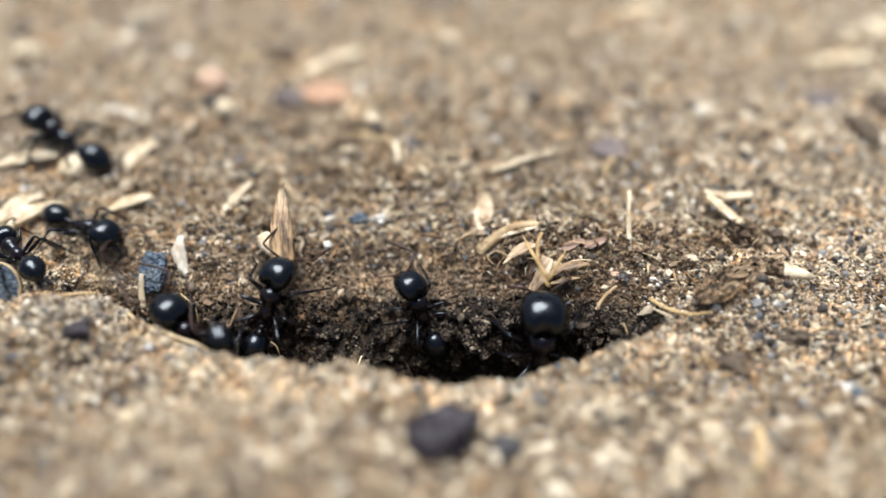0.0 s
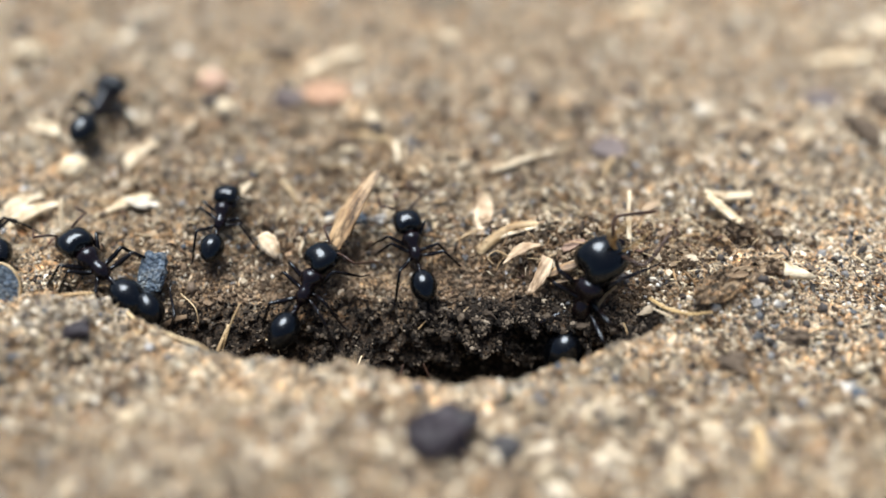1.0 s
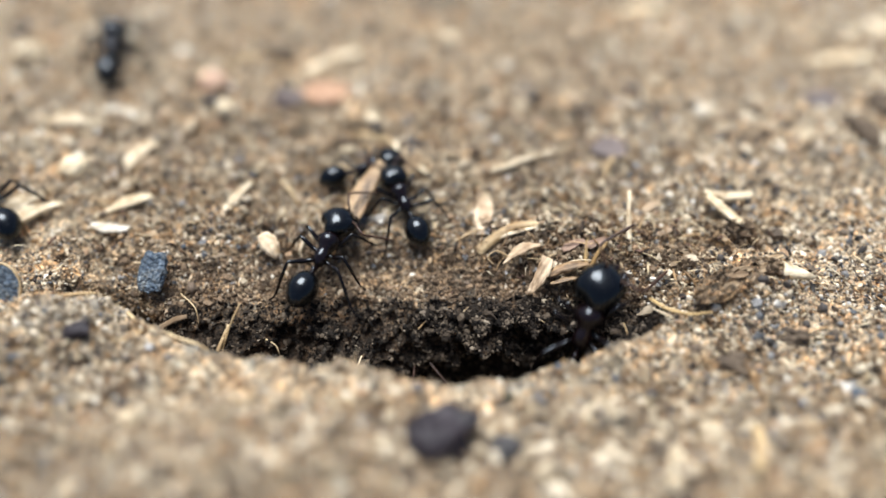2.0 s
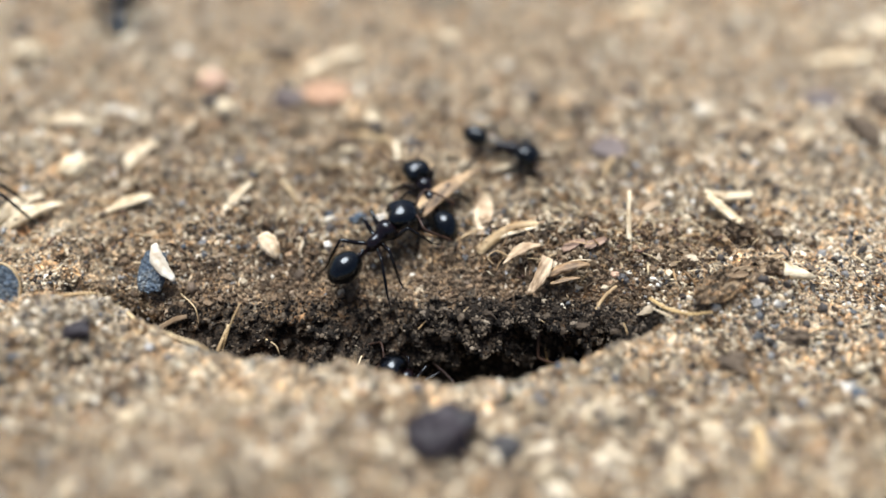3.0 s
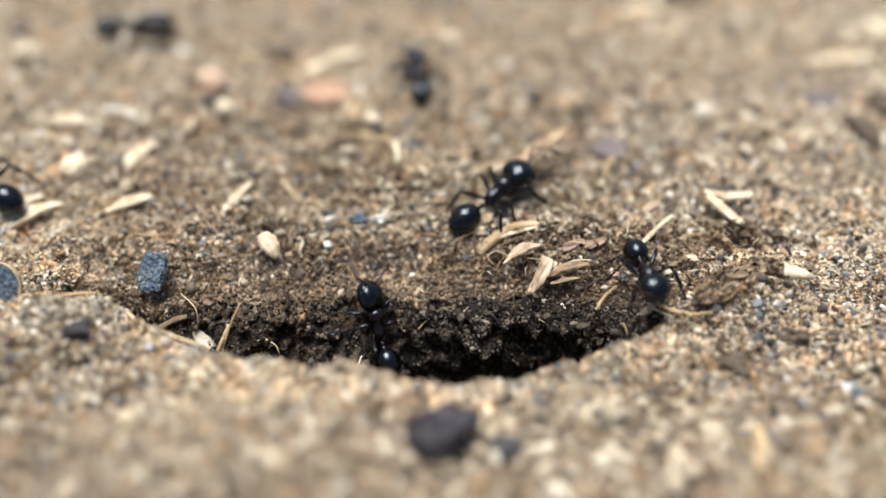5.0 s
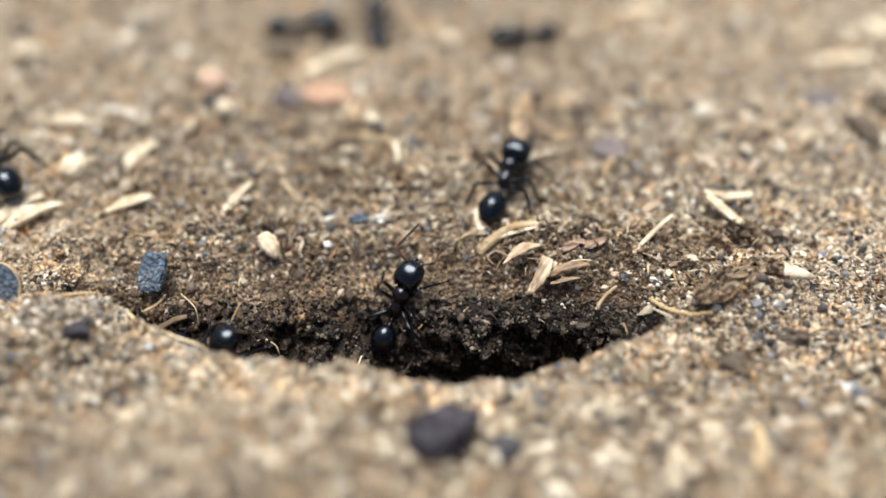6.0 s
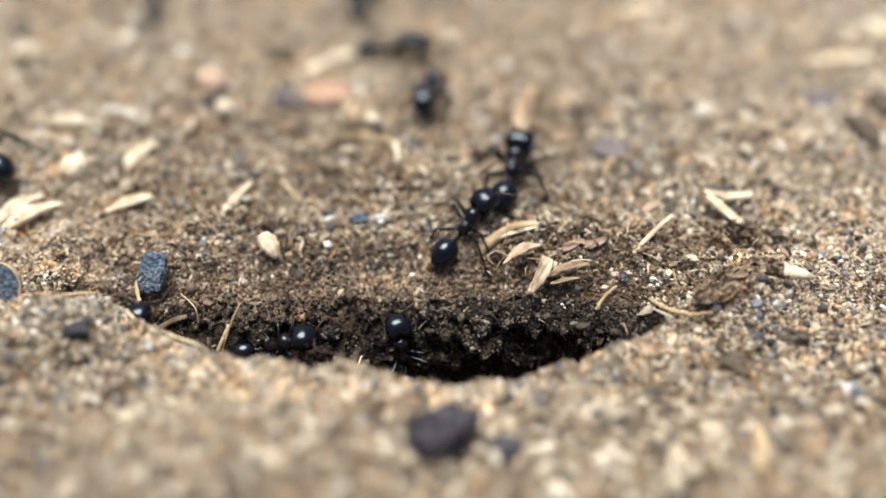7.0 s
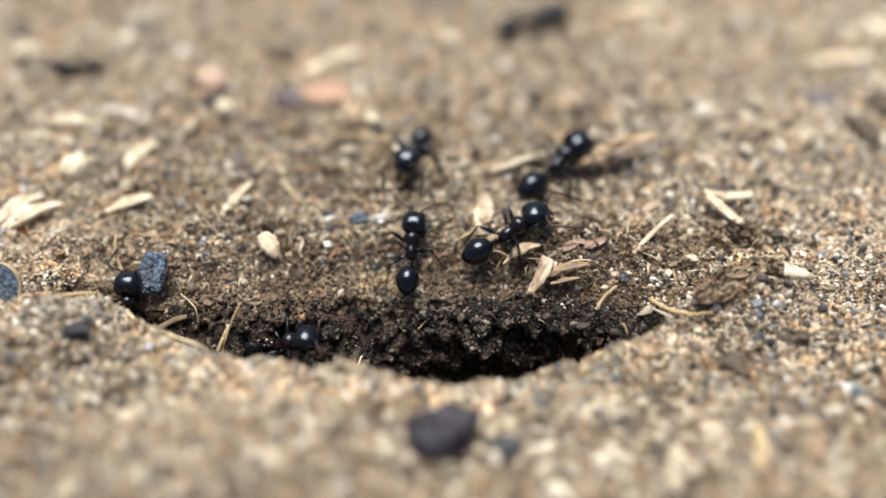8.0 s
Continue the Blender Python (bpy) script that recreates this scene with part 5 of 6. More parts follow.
def build_ant(head=1.0, label="", feel=1.0):
    """A harvester ant, forward along +y, its centre midway between head and gaster."""
    ant = new("ant")
    tagged(ant, label, "ant", "ants round the nest mouth")
    hy = 2.3 + 0.35 * (head - 1)
    # head, broad behind and narrower at the jaws
    bm = bmesh.new()
    hx, hl, hz = 0.94 * head, 0.99 * head, 0.71 * head
    ellipsoid(bm, (0, 0, 0), (hx, hl, hz), nose=0.16, sink=0.34, boxy=0.6, n=22, m=17)
    for v in bm.verts:  # squared off like a rounded box
        q = Vector((v.co.x / hx, v.co.y / hl, v.co.z / hz))
        v.co *= (q.length / sum(abs(c) ** 4 for c in q) ** 0.25) ** 0.38
        if v.co.y < 0:  # two rounded lobes behind
            v.co.y += 0.16 * head * math.exp(-(v.co.x / (0.3 * hx)) ** 2) * (-v.co.y / hl)
        v.co.z -= 0.10 * head * max(v.co.y, 0) / hl
    hd = part("head", bm, BLACK, ant, "glossy black head")
    hd.matrix_basis = pose(0, hy * MM, 0.22 * MM, -16, 0, 0)
    for s in (-1, 1):
        bm = bmesh.new()
        ellipsoid(bm, (0, 0, 0), (0.09 * head, 0.15 * head, 0.13 * head), n=10, m=7)
        e = part("eye", bm, EYEDARK, hd, "small dull eye")
        e.location = (s * 0.83 * head * MM, 0.22 * head * MM, 0.12 * head * MM)
        bm = bmesh.new()
        tube(bm, [(0, 0, 0), (0.02 * head * s, 0.18 * head, -0.05), (-0.08 * head * s, 0.32 * head, -0.10), (-0.24 * head * s, 0.38 * head, -0.14)],
             [0.19 * head, 0.18 * head, 0.13 * head, 0.04 * head], 8, 0.6)
        j = part("mandible", bm, BROWNISH, hd, "curved dark red mandible")
        j.location = (s * 0.30 * head * MM, 0.74 * head * MM, -0.20 * head * MM)
        # elbowed feeler
        bm = bmesh.new()
        pts = curve_points([(0, 0, 0), (0.55 * s, 0.18, 0.30), (1.05 * s, 0.42, 0.34), (1.20 * s, 0.62, 0.25), (1.12 * s, 1.25, 0.0), (1.0 * s, 1.9, -0.30), (0.92 * s, 2.45, -0.55)], 4)
        pts = [p * feel for p in pts]
        tube(bm, pts, list(spread((0.07, 0.07, 0.07, 0.07, 0.07, 0.075, 0.085, 0.05), len(pts))), 6)
        f = part("antenna", bm, FEELER, hd, "thin elbowed brown antenna")
        f.location = (s * 0.26 * head * MM, 0.72 * head * MM, 0.20 * head * MM)
    # thorax
    bm = bmesh.new()
    k = 0.58 + 0.5 * head
    prof = [(1.62, 0.12, 0.12, 0.10), (1.50, 0.28, 0.26, 0.10), (1.28, 0.55 * k, 0.50 * k, 0.11), (0.95, 0.64 * k, 0.61 * k, 0.14), (0.60, 0.50 * k, 0.52 * k, 0.10),
            (0.36, 0.36, 0.40, 0.0), (0.15, 0.41, 0.43, -0.03), (-0.15, 0.44, 0.45, -0.05), (-0.42, 0.38, 0.38, -0.11), (-0.60, 0.18, 0.18, -0.18), (-0.70, 0.10, 0.10, -0.2)]
    rings(bm, [((0, y, z), rx, rz, (0, -1, 0)) for y, rx, rz, z in prof], 14)
    part("thorax", bm, BROWNISH, ant, "dark red-brown thorax")
    bm = bmesh.new()
    prof = [(-0.62, 0.09, 0.09, -0.2), (-0.78, 0.12, 0.14, -0.16), (-0.92, 0.18, 0.27, -0.06), (-1.04, 0.13, 0.15, -0.12), (-1.14, 0.16, 0.18, -0.1), (-1.28, 0.24, 0.26, -0.06),
            (-1.42, 0.18, 0.19, -0.08), (-1.52, 0.13, 0.13, -0.08)]
    rings(bm, [((0, y, z), rx, rz, (0, -1, 0)) for y, rx, rz, z in prof], 12)
    part("petiole", bm, BROWNISH, ant, "two-knotted dark waist")
    # gaster, its plates set off by fine steps
    bm = bmesh.new()
    secs = []
    for i in range(27):
        s = i / 26
        a = math.pi * (0.03 + 0.955 * s)
        r = math.sin(a) ** 0.92 * (1 - 0.20 * max(-math.cos(a), 0))
        r *= 1 - 0.016 * (1 if i in (12, 18, 22) else 0)
        secs.append(((0, 1.11 * math.cos(a), -0.08 * s), 0.88 * r, 0.84 * r, (0, -1, 0)))
    rings(bm, secs, 20)
    g = part("gaster", bm, BLACK, ant, "glossy black egg-shaped gaster")
    g.location = (0, -2.35 * MM, -0.05 * MM)
    # legs: hip, thigh, shin and foot in one bent piece
    for y0, reach, knee, foot in ((0.80, 25, (1.05, 0.70, 0.62), (1.95, 1.45)), (0.28, 0, (1.22, 0.0, 0.68), (2.3, -0.15)), (-0.20, -28, (1.25, -0.85, 0.72), (2.2, -2.15))):
        for s in (-1, 1):
            bm = bmesh.new()
            fz = -1.16
            kx, ky, kz = knee
            fx, fy = foot
            p = [(0, 0, 0), (0.22 * s, 0.05 * (ky > 0) - 0.05 * (ky < 0), -0.12), (0.55 * kx * s, 0.5 * ky, 0.32 * kz), (kx * s, ky, kz), (kx * s * 1.06, ky * 1.08, kz * 0.92),
                 ((kx + fx) / 2 * s, (ky + fy) / 2, (kz + fz) / 2 + 0.08), (0.93 * fx * s, 0.93 * fy, fz + 0.25), (fx * s, fy, fz + 0.06), ((fx + 0.42) * s, fy * 1.18, fz)]
            tube(bm, p, [0.17, 0.12, 0.155, 0.098, 0.088, 0.094, 0.066, 0.05, 0.03], 8)
            lg = part("leg", bm, LEGS, ant)
            lg.location = (s * 0.26 * MM, y0 * MM, -0.14 * MM)
    return ant


WORKER = "glossy black worker harvester ant with dark red-brown thorax"
PROTO = build_ant(1.0, WORKER)
ANTS = {}


def worker(key, scale, label=WORKER):
    ant = copy_thing(PROTO, Matrix.Identity(4)) if ANTS else PROTO
    ant.scale = (scale, scale, scale)
    ANTS[key] = tagged(ant, label)
    return ant


worker("husker", 1.22, "glossy black worker ant hauling a long brown husk")
worker("climber", 1.08, "glossy black worker ant climbing from the dark hole")
worker("rover", 1.0, "glossy black worker ant running over sandy soil")
worker("wanderer", 1.3, "large black worker ant among pale husks")
worker("homer", 1.08, "glossy black worker ant returning into the hole")
worker("digger", 1.25, "glossy black worker ant dragging a straw chip")
worker("straggler", 1.0, "glossy black worker ant beside a slate flake")
worker("looker", 1.05, "black and dark red-brown worker ant leaving the hole")
worker("passer", 1.08, "black worker ant crossing pale dry soil")
worker("comer", 1.05, "black worker ant walking back towards the hole")
worker("riser", 0.95, "small glossy black worker ant with a straw chip")
worker("lurker", 1.0, "black worker ant along the damp wall of the hole")
worker("second", 0.95, "small black worker ant climbing the damp wall")
worker("outlier", 0.68, "small black worker ant on dry dusty soil")
ANTS["major"] = build_ant(1.12, "large-headed glossy black soldier harvester ant", 0.9)
ANTS["major"].scale = (1.5, 1.5, 1.5)

# ---------- larger loose grains ----------


def loose_grains():
    rng = np.random.default_rng(77)
    pool = []
    for k in range(14):
        shape = np.exp(rng.normal(0, 0.2, 3))
        verts = ICO_V * (1 + rng.normal(0, 0.15, (12, 1))) * shape
        ob = mesh_of("grain", verts, ICO_F, LOOSE, smooth=k % 2 == 0)
        pool.append(ob.data)
        bpy.data.objects.remove(ob)
    made = 0
    while made < 300:
        x, y = rng.uniform(-27, 27), rng.uniform(-13, 9)
        u, v, ends = mouth(np.array(x), np.array(y))
        if (u > -1.2 and v > -0.2 and ends > 0.02) or (u > -4.5 and v > 0 and ends > 0.3 and rng.uniform() < 0.8):
            continue
        r = float(np.clip(rng.lognormal(math.log(0.24), 0.28), 0.17, 0.5))
        ob = new("grain", pool[rng.integers(14)])
        ob.parent = GROUND
        ob.scale = (r, r, r)
        ob.location = (x * MM, y * MM, (on_ground(x, y) + 0.3 * r) * MM)
        ob.rotation_euler = tuple(rng.uniform(0, 6.28, 3))
        made += 1


loose_grains()

# ---------- motions ----------


def at(x, y, z, pitch, yaw, roll=0):
    return pose(x * MM, y * MM, z * MM, pitch, roll, yaw)


def gait(ant, rows, seed):
    """Steps the legs in two sets of three while the ant walks, and lets its feelers probe."""
    rnd = random.Random(seed)
    times = [r[0] for r in rows]
    place = np.array([r[1].translation / MM for r in rows])
    head = next(c for c in ant.children if c.name.startswith("head"))
    legs = [c for c in ant.children if c.name.startswith("leg")]
    feelers = [c for c in head.children if c.name.startswith("antenna")]
    tick = np.arange(0, 8.01, 0.1)
    path = np.stack([np.interp(tick, times, place[:, i]) for i in range(3)], -1)
    speed = np.linalg.norm(np.gradient(path, axis=0), axis=1) / 0.1
    for i, leg in enumerate(legs):
        side = 1 if leg.location.x > 0 else -1
        set_a = (i // 2 + (side > 0)) % 2
        rest = rnd.uniform(-6, 6)
        base = leg.location.copy()
        out = []
        for k, t in enumerate(tick):
            go = min(1.0, float(speed[k]) / 5.0)
            swing = (1 if (k + set_a) % 2 else -1) * 15 * go
            lift = (4 if (k + set_a) % 2 else 0) * go
            out.append((float(t), Matrix.Translation(base) @ pose(0, 0, 0, 0, -side * lift, side * (swing + rest))))
        walk(leg, out)
    for f in feelers:
        base = f.location.copy()
        walk(f, [(float(t), Matrix.Translation(base) @ pose(0, 0, 0, rnd.uniform(-18, 14), 0, rnd.uniform(-16, 16))) for t in np.arange(0, 8.01, 0.25)])


def turn_head(key, rows):
    """Turns the head on its neck: seconds, degrees to the side, degrees up."""
    head = next(c for c in ANTS[key].children if c.name.startswith("head"))
    base = head.location.copy()
    walk(head, [(t, Matrix.Translation(base) @ pose(0, 0, 0, up, 0, side)) for t, side, up in rows])


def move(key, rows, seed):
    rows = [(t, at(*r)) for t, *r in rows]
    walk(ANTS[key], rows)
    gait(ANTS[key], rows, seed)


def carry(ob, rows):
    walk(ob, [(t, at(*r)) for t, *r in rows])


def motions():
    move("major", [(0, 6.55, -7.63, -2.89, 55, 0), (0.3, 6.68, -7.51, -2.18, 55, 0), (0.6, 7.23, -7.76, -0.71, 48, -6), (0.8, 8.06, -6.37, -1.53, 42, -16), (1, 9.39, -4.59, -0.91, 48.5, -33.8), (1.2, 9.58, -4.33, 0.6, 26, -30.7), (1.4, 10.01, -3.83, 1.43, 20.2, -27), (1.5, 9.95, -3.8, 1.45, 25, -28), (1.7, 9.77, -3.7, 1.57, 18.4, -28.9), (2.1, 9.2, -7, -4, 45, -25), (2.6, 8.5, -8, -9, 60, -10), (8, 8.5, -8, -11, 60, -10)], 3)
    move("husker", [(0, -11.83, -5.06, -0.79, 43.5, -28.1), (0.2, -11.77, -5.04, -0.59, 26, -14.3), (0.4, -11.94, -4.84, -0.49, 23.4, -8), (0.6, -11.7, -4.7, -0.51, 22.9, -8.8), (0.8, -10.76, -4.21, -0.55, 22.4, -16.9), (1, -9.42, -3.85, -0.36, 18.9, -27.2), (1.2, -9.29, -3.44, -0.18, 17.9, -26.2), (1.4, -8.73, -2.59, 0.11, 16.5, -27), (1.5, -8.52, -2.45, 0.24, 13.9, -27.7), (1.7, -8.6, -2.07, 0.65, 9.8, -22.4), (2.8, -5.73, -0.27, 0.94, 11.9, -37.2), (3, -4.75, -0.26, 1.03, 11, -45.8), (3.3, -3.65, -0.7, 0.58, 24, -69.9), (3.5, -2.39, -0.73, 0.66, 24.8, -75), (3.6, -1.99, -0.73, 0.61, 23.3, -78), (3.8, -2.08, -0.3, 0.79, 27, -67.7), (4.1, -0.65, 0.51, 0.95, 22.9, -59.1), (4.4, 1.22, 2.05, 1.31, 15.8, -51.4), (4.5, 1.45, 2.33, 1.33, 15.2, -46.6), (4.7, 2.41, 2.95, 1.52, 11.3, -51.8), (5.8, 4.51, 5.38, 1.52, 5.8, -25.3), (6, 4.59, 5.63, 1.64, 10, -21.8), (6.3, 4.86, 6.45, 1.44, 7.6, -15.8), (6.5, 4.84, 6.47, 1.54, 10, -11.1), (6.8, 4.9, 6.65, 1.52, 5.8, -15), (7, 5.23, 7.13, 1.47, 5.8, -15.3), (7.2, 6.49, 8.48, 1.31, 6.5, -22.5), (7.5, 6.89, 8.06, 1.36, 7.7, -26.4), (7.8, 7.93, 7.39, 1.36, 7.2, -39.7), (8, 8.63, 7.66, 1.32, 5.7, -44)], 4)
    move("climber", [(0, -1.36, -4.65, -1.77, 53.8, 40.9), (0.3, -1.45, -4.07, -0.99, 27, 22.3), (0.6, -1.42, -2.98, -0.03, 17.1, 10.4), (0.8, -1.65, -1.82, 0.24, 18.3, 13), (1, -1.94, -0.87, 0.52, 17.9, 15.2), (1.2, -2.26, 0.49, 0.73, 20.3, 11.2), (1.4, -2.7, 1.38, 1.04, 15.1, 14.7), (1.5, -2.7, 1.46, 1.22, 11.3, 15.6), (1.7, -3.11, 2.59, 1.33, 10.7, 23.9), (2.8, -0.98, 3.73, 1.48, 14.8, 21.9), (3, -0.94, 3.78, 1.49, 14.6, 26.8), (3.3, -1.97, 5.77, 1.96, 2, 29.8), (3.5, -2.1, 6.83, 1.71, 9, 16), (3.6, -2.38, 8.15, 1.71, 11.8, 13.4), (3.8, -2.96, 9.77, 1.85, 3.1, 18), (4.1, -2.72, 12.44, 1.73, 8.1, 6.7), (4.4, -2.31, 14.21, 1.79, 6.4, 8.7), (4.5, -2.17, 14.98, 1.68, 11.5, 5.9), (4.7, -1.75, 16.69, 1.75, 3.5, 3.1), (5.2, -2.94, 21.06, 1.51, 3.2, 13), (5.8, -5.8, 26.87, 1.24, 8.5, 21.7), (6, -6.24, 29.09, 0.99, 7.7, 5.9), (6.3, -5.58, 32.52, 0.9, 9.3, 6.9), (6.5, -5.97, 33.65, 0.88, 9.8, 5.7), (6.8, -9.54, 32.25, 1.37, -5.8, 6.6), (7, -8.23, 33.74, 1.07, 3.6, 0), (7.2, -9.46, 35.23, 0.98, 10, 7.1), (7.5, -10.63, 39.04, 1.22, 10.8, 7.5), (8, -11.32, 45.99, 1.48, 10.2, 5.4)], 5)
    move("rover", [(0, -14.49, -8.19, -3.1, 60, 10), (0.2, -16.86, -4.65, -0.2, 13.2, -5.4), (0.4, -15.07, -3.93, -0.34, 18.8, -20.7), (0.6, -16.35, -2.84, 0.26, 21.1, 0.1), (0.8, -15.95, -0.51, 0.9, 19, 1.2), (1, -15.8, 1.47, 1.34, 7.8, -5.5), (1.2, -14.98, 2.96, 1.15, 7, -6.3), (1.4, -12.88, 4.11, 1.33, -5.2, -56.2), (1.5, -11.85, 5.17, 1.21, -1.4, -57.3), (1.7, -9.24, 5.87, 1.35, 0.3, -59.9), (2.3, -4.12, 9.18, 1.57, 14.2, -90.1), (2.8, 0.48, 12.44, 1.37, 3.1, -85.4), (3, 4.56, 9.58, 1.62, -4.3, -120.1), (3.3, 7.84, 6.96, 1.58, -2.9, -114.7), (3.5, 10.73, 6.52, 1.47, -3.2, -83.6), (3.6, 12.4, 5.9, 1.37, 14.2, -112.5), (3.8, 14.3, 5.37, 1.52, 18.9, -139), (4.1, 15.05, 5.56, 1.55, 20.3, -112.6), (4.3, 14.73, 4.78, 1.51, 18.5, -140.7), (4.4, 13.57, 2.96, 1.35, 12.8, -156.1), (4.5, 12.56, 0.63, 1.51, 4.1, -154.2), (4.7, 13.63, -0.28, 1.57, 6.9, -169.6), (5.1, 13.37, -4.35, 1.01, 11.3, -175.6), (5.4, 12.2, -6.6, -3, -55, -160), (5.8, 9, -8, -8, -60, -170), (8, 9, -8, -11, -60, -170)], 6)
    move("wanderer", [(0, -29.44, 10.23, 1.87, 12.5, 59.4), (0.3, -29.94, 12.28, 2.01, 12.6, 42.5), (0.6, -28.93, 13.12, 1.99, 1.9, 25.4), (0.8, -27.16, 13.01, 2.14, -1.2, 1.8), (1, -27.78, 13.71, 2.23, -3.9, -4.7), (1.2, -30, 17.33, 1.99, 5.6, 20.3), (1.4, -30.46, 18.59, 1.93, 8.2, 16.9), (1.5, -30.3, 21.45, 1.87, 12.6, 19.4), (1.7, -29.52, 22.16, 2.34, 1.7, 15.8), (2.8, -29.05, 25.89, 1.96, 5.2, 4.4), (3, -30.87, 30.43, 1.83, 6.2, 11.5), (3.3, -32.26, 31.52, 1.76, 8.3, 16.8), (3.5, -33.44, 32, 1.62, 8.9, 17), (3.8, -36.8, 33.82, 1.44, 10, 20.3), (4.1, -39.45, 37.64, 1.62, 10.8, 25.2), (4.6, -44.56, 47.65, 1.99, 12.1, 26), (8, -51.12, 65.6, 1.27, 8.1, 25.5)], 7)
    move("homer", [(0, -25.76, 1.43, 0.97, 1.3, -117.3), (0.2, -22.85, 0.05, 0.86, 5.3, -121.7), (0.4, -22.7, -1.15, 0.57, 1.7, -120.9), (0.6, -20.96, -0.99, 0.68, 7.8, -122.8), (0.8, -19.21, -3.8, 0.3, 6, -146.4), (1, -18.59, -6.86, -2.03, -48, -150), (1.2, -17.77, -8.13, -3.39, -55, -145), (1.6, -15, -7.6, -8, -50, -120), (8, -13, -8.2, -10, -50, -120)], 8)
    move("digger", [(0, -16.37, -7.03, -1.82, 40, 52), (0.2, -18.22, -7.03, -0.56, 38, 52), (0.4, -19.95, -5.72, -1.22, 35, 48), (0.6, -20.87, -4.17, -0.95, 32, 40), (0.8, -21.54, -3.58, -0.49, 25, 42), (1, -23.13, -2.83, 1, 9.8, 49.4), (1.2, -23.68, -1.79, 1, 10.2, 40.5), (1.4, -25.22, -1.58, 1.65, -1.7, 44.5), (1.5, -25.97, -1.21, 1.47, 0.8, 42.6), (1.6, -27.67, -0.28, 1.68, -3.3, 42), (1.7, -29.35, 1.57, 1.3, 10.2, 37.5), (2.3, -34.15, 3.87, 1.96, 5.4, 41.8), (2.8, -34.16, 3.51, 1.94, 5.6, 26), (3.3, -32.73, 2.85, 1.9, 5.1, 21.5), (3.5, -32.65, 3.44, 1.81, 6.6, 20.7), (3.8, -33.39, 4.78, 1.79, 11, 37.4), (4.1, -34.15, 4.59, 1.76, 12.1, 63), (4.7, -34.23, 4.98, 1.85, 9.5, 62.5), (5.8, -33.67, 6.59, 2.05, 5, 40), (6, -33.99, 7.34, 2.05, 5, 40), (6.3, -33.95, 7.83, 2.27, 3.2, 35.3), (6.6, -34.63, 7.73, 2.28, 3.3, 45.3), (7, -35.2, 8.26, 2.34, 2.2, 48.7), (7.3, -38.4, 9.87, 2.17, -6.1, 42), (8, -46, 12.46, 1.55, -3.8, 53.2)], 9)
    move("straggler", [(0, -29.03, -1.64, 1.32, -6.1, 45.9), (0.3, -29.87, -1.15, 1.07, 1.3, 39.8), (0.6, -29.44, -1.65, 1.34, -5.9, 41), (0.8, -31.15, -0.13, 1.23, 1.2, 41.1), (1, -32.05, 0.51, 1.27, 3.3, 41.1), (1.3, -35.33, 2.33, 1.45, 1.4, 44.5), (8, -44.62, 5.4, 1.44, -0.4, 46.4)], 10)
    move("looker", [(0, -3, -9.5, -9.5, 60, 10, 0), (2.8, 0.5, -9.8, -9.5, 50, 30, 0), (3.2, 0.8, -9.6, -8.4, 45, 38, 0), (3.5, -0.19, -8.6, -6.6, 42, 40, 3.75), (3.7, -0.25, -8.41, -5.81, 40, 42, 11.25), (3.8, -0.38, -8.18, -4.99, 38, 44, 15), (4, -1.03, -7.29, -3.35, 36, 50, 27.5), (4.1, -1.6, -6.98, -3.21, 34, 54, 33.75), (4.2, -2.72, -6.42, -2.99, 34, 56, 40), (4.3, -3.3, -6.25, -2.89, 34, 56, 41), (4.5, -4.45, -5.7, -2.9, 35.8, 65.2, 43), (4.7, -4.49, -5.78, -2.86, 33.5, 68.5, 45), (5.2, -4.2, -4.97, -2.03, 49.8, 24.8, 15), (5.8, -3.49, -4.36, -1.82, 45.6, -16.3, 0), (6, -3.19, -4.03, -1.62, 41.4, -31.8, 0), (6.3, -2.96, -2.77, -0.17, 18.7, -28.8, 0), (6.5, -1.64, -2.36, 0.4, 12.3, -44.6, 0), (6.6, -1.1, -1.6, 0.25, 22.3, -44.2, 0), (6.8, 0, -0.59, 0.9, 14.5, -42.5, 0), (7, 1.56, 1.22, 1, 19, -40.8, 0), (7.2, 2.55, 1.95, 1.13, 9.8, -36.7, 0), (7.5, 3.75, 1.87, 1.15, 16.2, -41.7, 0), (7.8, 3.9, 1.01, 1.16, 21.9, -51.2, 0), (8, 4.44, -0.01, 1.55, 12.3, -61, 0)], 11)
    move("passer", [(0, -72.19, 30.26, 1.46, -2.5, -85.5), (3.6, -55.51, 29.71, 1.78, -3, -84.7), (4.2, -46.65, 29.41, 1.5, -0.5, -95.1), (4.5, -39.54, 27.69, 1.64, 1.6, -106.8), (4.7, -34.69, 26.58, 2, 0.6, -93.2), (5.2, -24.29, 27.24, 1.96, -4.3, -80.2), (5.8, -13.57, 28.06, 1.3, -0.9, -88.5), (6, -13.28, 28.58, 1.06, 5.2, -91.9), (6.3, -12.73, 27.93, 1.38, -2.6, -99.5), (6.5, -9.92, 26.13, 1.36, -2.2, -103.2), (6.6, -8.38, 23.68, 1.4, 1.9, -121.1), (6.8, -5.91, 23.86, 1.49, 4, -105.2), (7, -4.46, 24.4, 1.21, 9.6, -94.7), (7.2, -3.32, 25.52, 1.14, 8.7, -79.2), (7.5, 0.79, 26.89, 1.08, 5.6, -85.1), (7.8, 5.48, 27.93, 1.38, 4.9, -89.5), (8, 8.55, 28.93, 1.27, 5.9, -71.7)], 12)
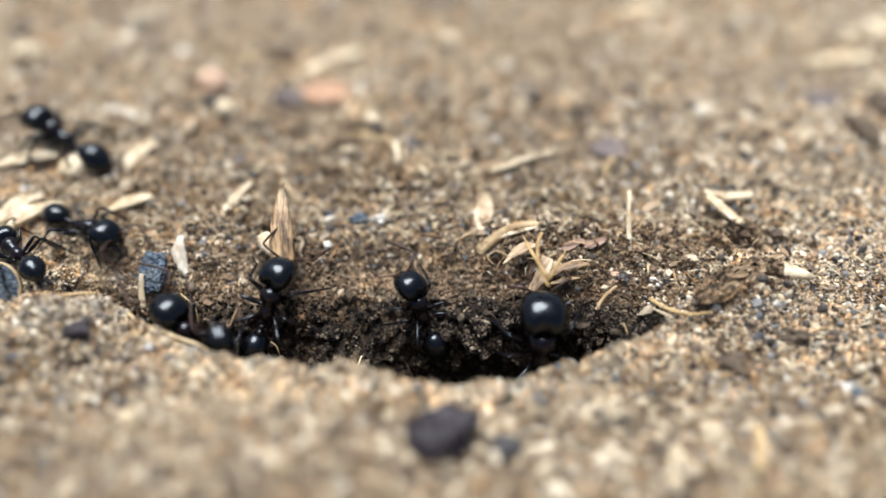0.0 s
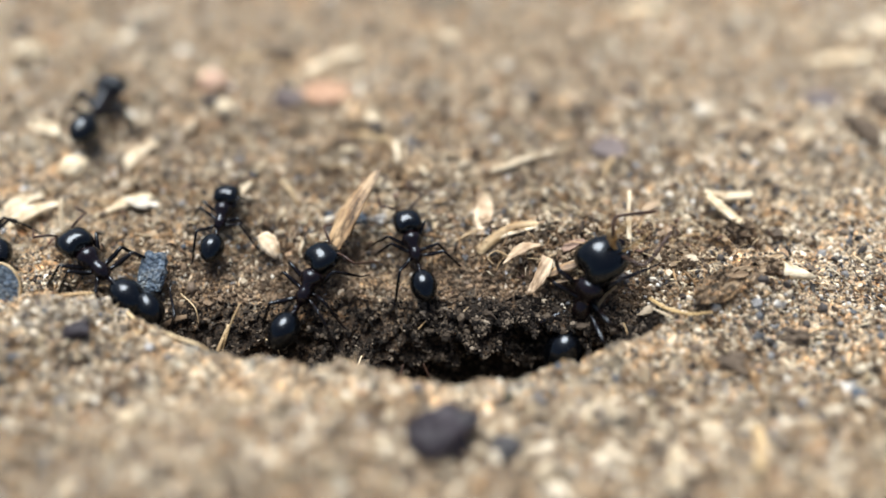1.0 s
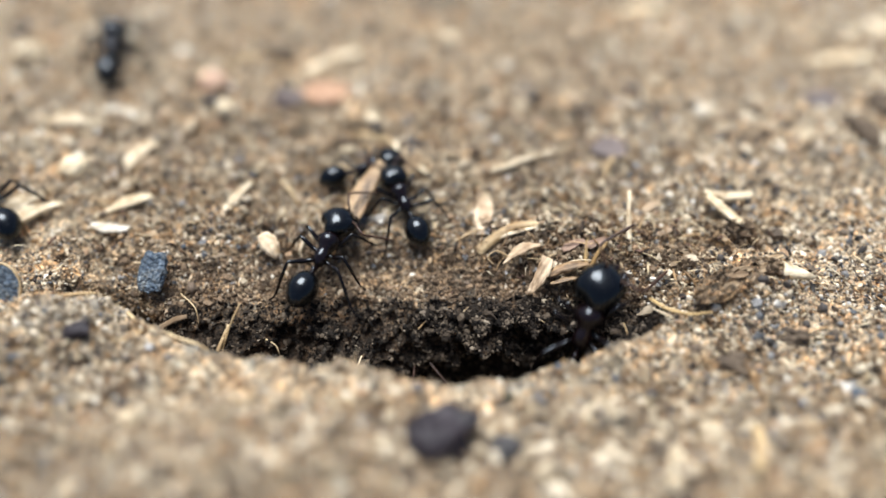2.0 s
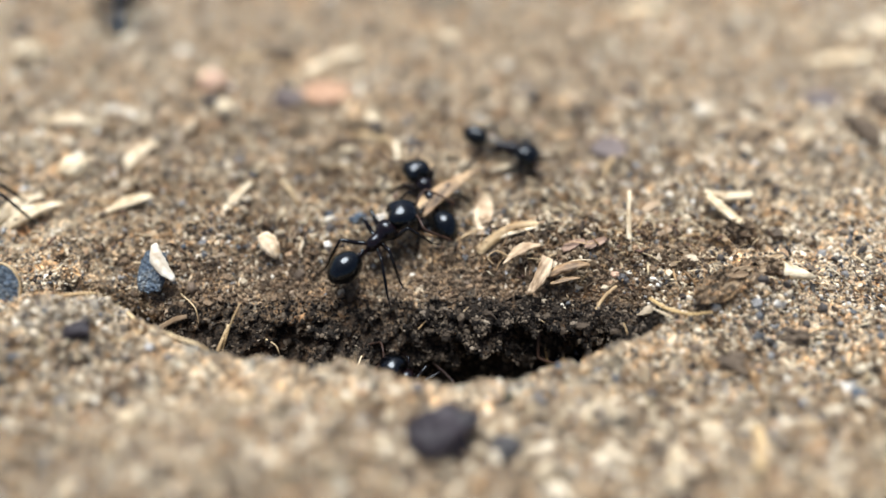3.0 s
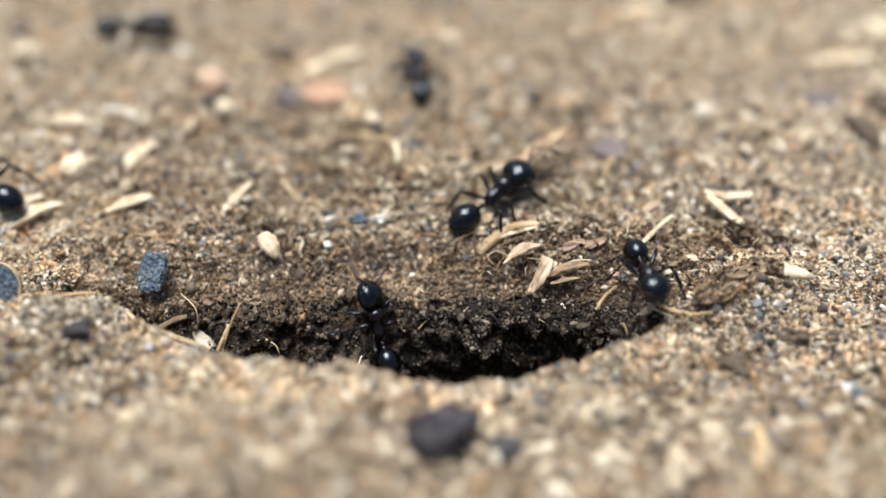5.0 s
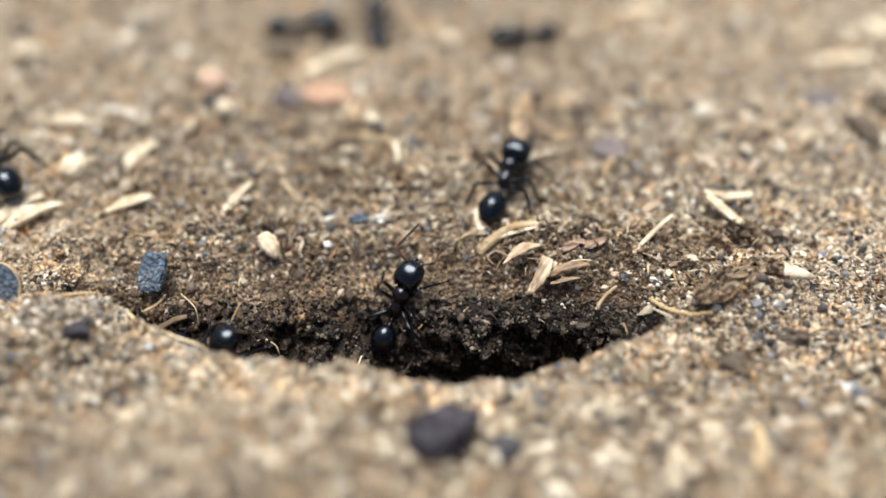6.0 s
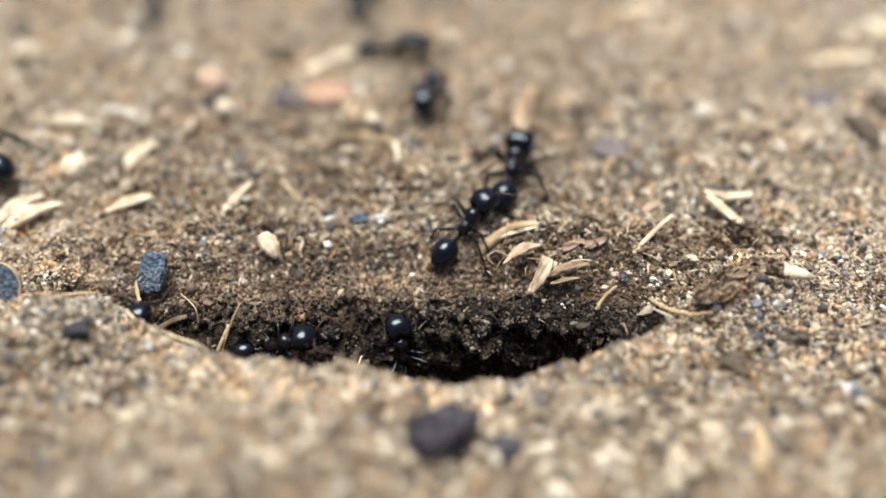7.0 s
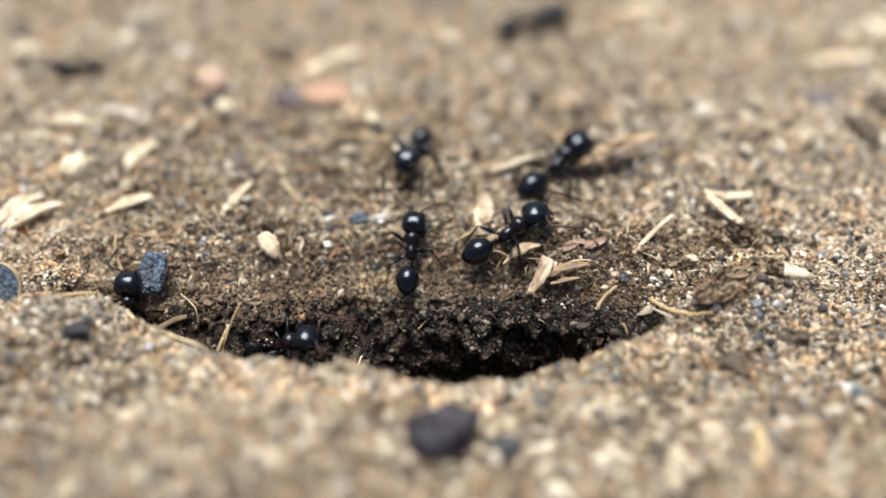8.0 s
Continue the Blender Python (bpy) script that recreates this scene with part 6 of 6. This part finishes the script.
    move("comer", [(0, 62.96, 53.36, 2.06, -4.4, 104), (4, 48.85, 50.67, 2.24, -7.8, 107.8), (5, 24.63, 35.65, 2.17, -1.9, 128.3), (5.8, 9.54, 25.66, 1.51, -4.4, 131.8), (6, 7.55, 26.6, 1.14, 2.5, 109.7), (6.3, 4.43, 24.23, 1.35, 4.7, 115.1), (6.5, 2.88, 20.95, 1.42, 6.8, 145.3), (6.6, 0.97, 18.41, 1.53, 8.6, 144.6), (6.8, -0.63, 17.33, 1.58, 12, 123.3), (7, -1.24, 17.2, 1.49, 9, 172), (7.2, -1.56, 15.72, 1.4, 9, 178), (7.5, -1.02, 13.33, 1.43, 9, 182), (7.8, -1.71, 12, 1.58, 9, 178), (8, -2.2, 8.92, 1.78, 13.6, 167.1)], 13)
    move("riser", [(0, -15, -7.9, -8, 55, 0), (5.9, -17.8, -7.4, -5, 55, -10), (6.3, -19.58, -7.02, -2.56, 52, -12), (6.6, -19.69, -6.95, -2.17, 52, -12), (6.8, -19.95, -7.02, -2.27, 52, -10), (7.2, -20.74, -6.58, -2.08, 50, -4), (7.5, -21.12, -5.65, -1.58, 48, 0), (7.8, -21.35, -5.06, -1.63, 46, 2), (8, -21.37, -4.72, -1.55, 45, 0)], 14)
    move("lurker", [(0, -12.5, -8.5, -9.5, 40, -40), (5.4, -13, -8.2, -7, 50, -10), (5.8, -14.25, -8.58, -2.82, 55, -10), (6, -14.67, -8.46, -2.84, 55, -25), (6.3, -14.34, -7.62, -3.18, 42, -55), (6.6, -12.81, -6.44, -2.85, 22, -80), (6.8, -11.8, -6.59, -2.56, 16, -85), (7.2, -11.36, -6.64, -2.51, 14, -88), (7.5, -11.36, -6.63, -2.55, 20, -90), (7.8, -11.21, -6.62, -2.59, 24, -95), (8, -11.02, -6.48, -2.49, 22, -100)], 15)
    move("second", [(0, -1, -10, -10.5, 60, 40), (2.5, -1, -9.8, -8.8, 35, 66), (2.8, -1.36, -8.45, -5.2, 28, 66), (3.2, -1.99, -8.13, -4.86, 25, 66), (3.4, -1.86, -8.25, -4.78, 25, 62), (3.6, -2.35, -7.96, -4.38, 24, 66), (3.8, -2.81, -7.88, -3.92, 22, 70), (4, -3.13, -7.74, -3.95, 22, 70), (4.2, -3.53, -7.3, -3.85, 28, 66), (4.3, -3.98, -7.29, -3.72, 28, 64), (4.6, -2.2, -9.5, -7.6, 25, 60), (4.9, -1.5, -9.8, -9.4, 40, 50), (5.5, -1, -9.5, -8.5, 60, 30), (5.9, -1, -9, -7.5, 40, 52), (6.3, -2.25, -7.94, -4.28, 32, 46), (6.5, -2.87, -7.02, -3.38, 30, 48), (6.6, -2.95, -7.33, -3.55, 30, 46), (6.8, -2.67, -7.32, -3.65, 36, 36), (7, -2.72, -6.87, -3.35, 50, 15), (7.2, -2.54, -5.95, -2.53, 46, 4), (7.5, -2.57, -5.23, -1.73, 42, 0), (7.8, -2.69, -2.11, 0.03, 13.7, 1.5), (8, -2.23, -0.61, 0.44, 19.1, -6)], 16)
    move("outlier", [(0, -38.63, 77.18, 1.49, -6.1, -175.1), (5.6, -32.71, 52.39, 1.31, -3.8, -172.8), (6.2, -29.41, 40.27, 1.31, -4.5, -175.6), (6.5, -28.23, 34.91, 1.31, -4.6, -172.9), (7, -28.1, 31.8, 1.28, -2, -173.7), (7.2, -27.26, 28.38, 1.5, -1.4, -167.2), (7.5, -27.09, 26.34, 1.02, 6.2, -180.6), (7.8, -28.61, 21.87, 1.2, 14.3, -206), (8, -32.34, 20.94, 1.34, -1.6, -266.3)], 17)
    turn_head("major", [(0, 0, -46), (0.6, -4, -40), (1.0, -35, -12), (1.4, -58, -6), (1.7, -60, -6), (2.3, 0, 0), (8.0, 0, 0)])
    turn_head("husker", [(0, 0, -34), (0.6, 0, -30), (1.0, -30, -10), (1.5, -52, -6), (2.8, -42, -6), (3.5, -30, -8), (4.5, -32, -4), (5.8, 0, -12), (7.0, 0, -12), (8.0, -25, -5)])
    turn_head("looker", [(0, 0, 0), (7.0, -10, 0), (7.5, -18, 0), (8.0, -32, 0)])
    turn_head("climber", [(0, 0, -36), (0.6, 0, -26), (1.0, 0, -16), (8.0, 0, -16)])
    turn_head("second", [(0, 0, -20), (6.0, 0, -32), (7.4, 0, -32), (7.8, 0, -14), (8.0, 0, -14)])
    turn_head("riser", [(0, 0, -30), (8.0, 0, -30)])
    carry(carried_husk, [(0, -10.84, -0.19, 1.70, 0, 96, -22), (0.6, -11.49, 0.76, 1.61, 0, 94, -21), (0.8, -9.41, 1.77, 1.90, 0, 88, -22), (1.0, -6.03, 1.83, 1.91, 0, 58, -22), (1.2, -5.73, 2.43, 2.05, 0, 54, -20), (1.5, -4.95, 3.19, 1.37, 0, 55, -14), (1.7, -5.98, 4.42, 1.46, 0, 73, -11), (2.8, -1.16, 3.59, 1.41, 0, 38, -7), (3.0, 0.05, 3.74, 1.47, 0, 40, -6), (3.3, 2.15, 1.76, 1.45, 0, 20, -8), (3.5, 3.40, 0.92, 1.51, 0, 22, -11), (3.6, 4.03, 0.29, 1.54, 0, 9, -11), (3.8, 3.46, 2.26, 1.48, 0, 29, -5), (4.1, 4.33, 3.52, 1.88, 0, 41, -9), (4.4, 6.01, 5.05, 2.36, 0, 39, -16), (4.5, 6.38, 5.08, 2.39, 0, 40, -17), (4.7, 7.43, 6.03, 2.24, 0, 36, -16), (5.8, 7.16, 12.81, 1.21, 0, 73, 2), (6.3, 5.53, 14.18, 1.36, 0, 88, -1), (6.5, 5.04, 14.15, 1.43, 0, 92, -2), (7.0, 7.13, 15.06, 1.13, 0, 77, -0), (7.2, 10.01, 16.54, 1.03, 0, 62, -2), (7.5, 10.99, 15.30, 1.00, 0, 54, -2), (7.8, 13.19, 10.16, 1.61, 0, 19, -7), (8.0, 13.68, 8.86, 1.67, 0, 15, -8)])
    carry(carried_straw, [(0, 6.75, -3.12, 2.27, 0, 93, -6), (0.6, 8.07, -3.47, 3.46, 0, 76, -100), (1.0, 11.60, -2.97, 4.00, 0, 86, -100), (1.2, 12.79, 0.60, 3.10, 0, 65, -10), (1.5, 13.71, 1.70, 3.77, 0, 68, -19), (1.7, 13.63, 1.97, 3.61, 0, 66, -14), (2.1, 9.60, -4.00, -1.50, 0, 70, -45), (2.6, 8.50, -6.00, -6.00, 0, 90, -60), (8.0, 8.50, -6.20, -9.00, 0, 90, -60)])
    carry(blown_husk, [(0, -18.17, -0.68, 0.02, 0, 106, -30), (0.2, -18.38, 1.21, 1.44, 0, 105, -48), (0.4, -19.15, 2.24, 1.22, 0, 113, -17), (0.6, -19.56, 2.57, 0.92, 0, 111, -4), (0.8, -20.28, 3.53, 0.62, 0, 145, 3), (1, -22.16, 4.59, 0.32, 0, 177, -3), (1.2, -23.96, 3.7, 0.27, 0, 181, -6), (1.4, -24.39, 2.24, 0.09, 0, 246, 8), (1.7, -24.5, 2.52, 0.12, 0, 237, 7), (2, -24.07, 2.19, 0.16, 0, 179, 0), (2.3, -22.41, 1.17, 0.87, 0, 132, -14), (2.8, -19.87, -0.93, 1.25, 0, 132, -15), (3, -18.98, -2.17, 0.96, 0, 127, -24), (3.3, -18.45, -3.58, 0.56, 0, 121, -26), (3.5, -18.08, -4.49, -0.16, 0, 116, -29), (3.8, -17.95, -4.76, -0.48, 0, 111, -39), (4.4, -17.18, -5.09, -1.59, 0, 151, -31), (4.7, -17.09, -5.1, -1.62, 0, 152, -30), (5.2, -15, -6.5, -5, 0, 150, -10), (5.7, -14, -8, -8, 0, 150, 0), (8, -14, -8, -9.5, 0, 150, 0)])
    carry(leaning_straw, [(0, 13.12, 1.11, 1.72, 0, 87, -24), (3.4, 13.12, 1.11, 1.72, 0, 87, -24), (3.6, 13.93, 1.34, 0.95, 0, 68, 2), (3.8, 14.16, 1.2, 1.63, 0, 64, -16), (4.1, 14.02, 1.34, 1.15, 0, 60, 1), (4.4, 13.68, 1.02, 1.12, 0, 64, -3), (4.7, 14.43, 0.59, 0.94, 0, 50, -2), (5.2, 14.78, 0.42, 1.08, 0, 44, -5), (8, 14.78, 0.42, 1.08, 0, 44, -5)])
    carry(dragged_chip, [(0, -20.31, -3.80, -0.14, 0, 96, -34), (0.2, -22.08, -2.49, 0.02, 0, 93, -30), (0.4, -23.57, -1.26, -0.38, 0, 96, 1), (0.6, -23.97, -0.26, -0.03, 0, 92, -2), (0.8, -24.71, 0.88, 0.55, 0, 96, -12), (1.0, -27.25, 2.20, 1.28, 0, 94, -37), (1.2, -27.02, 2.81, 0.99, 0, 91, -19), (1.4, -30.04, 4.26, 1.17, 0, 94, -38), (1.7, -33.20, 6.34, 1.80, 0, 89, -37), (2.3, -39.70, 10.20, 2.16, 0, 108, -14), (8.0, -50.70, 15.44, 1.60, 0, 108, -20)])
    carry(riser_chip, [(0, -17.00, -8.50, -8.00, 0, 60, -30), (5.4, -18.00, -6.00, -4.00, 0, 120, -20), (5.8, -19.30, -4.60, -1.20, 0, 165, 15), (6.0, -19.24, -4.86, -0.18, 0, 178, -133), (6.3, -20.22, -3.61, -1.33, 0, 93, 11), (6.8, -20.66, -3.23, -0.56, 0, 105, 0), (7.2, -21.32, -2.64, -0.32, 0, 99, -7), (7.5, -22.69, -1.36, 0.15, 0, 110, -23), (7.8, -22.58, -1.10, 0.36, 0, 107, -29), (8.0, -22.47, -0.99, 0.59, 0, 104, -37)])
    carry(drifting_husk, [(0, -32.50, 8.60, 0.87, 0, 8, -1), (0.3, -30.06, 9.08, 0.73, 0, 9, 2), (0.6, -30.88, 9.02, 0.87, 0, 8, 1), (0.8, -30.06, 10.52, 1.07, 0, 9, -2), (1.0, -32.47, 12.42, 0.98, 0, -26, 0), (1.3, -31.43, 12.74, 0.86, 0, -9, 1), (1.5, -31.42, 13.54, 0.81, 0, -5, 0), (8.0, -31.42, 13.54, 0.81, 0, -5, 0)])


motions()
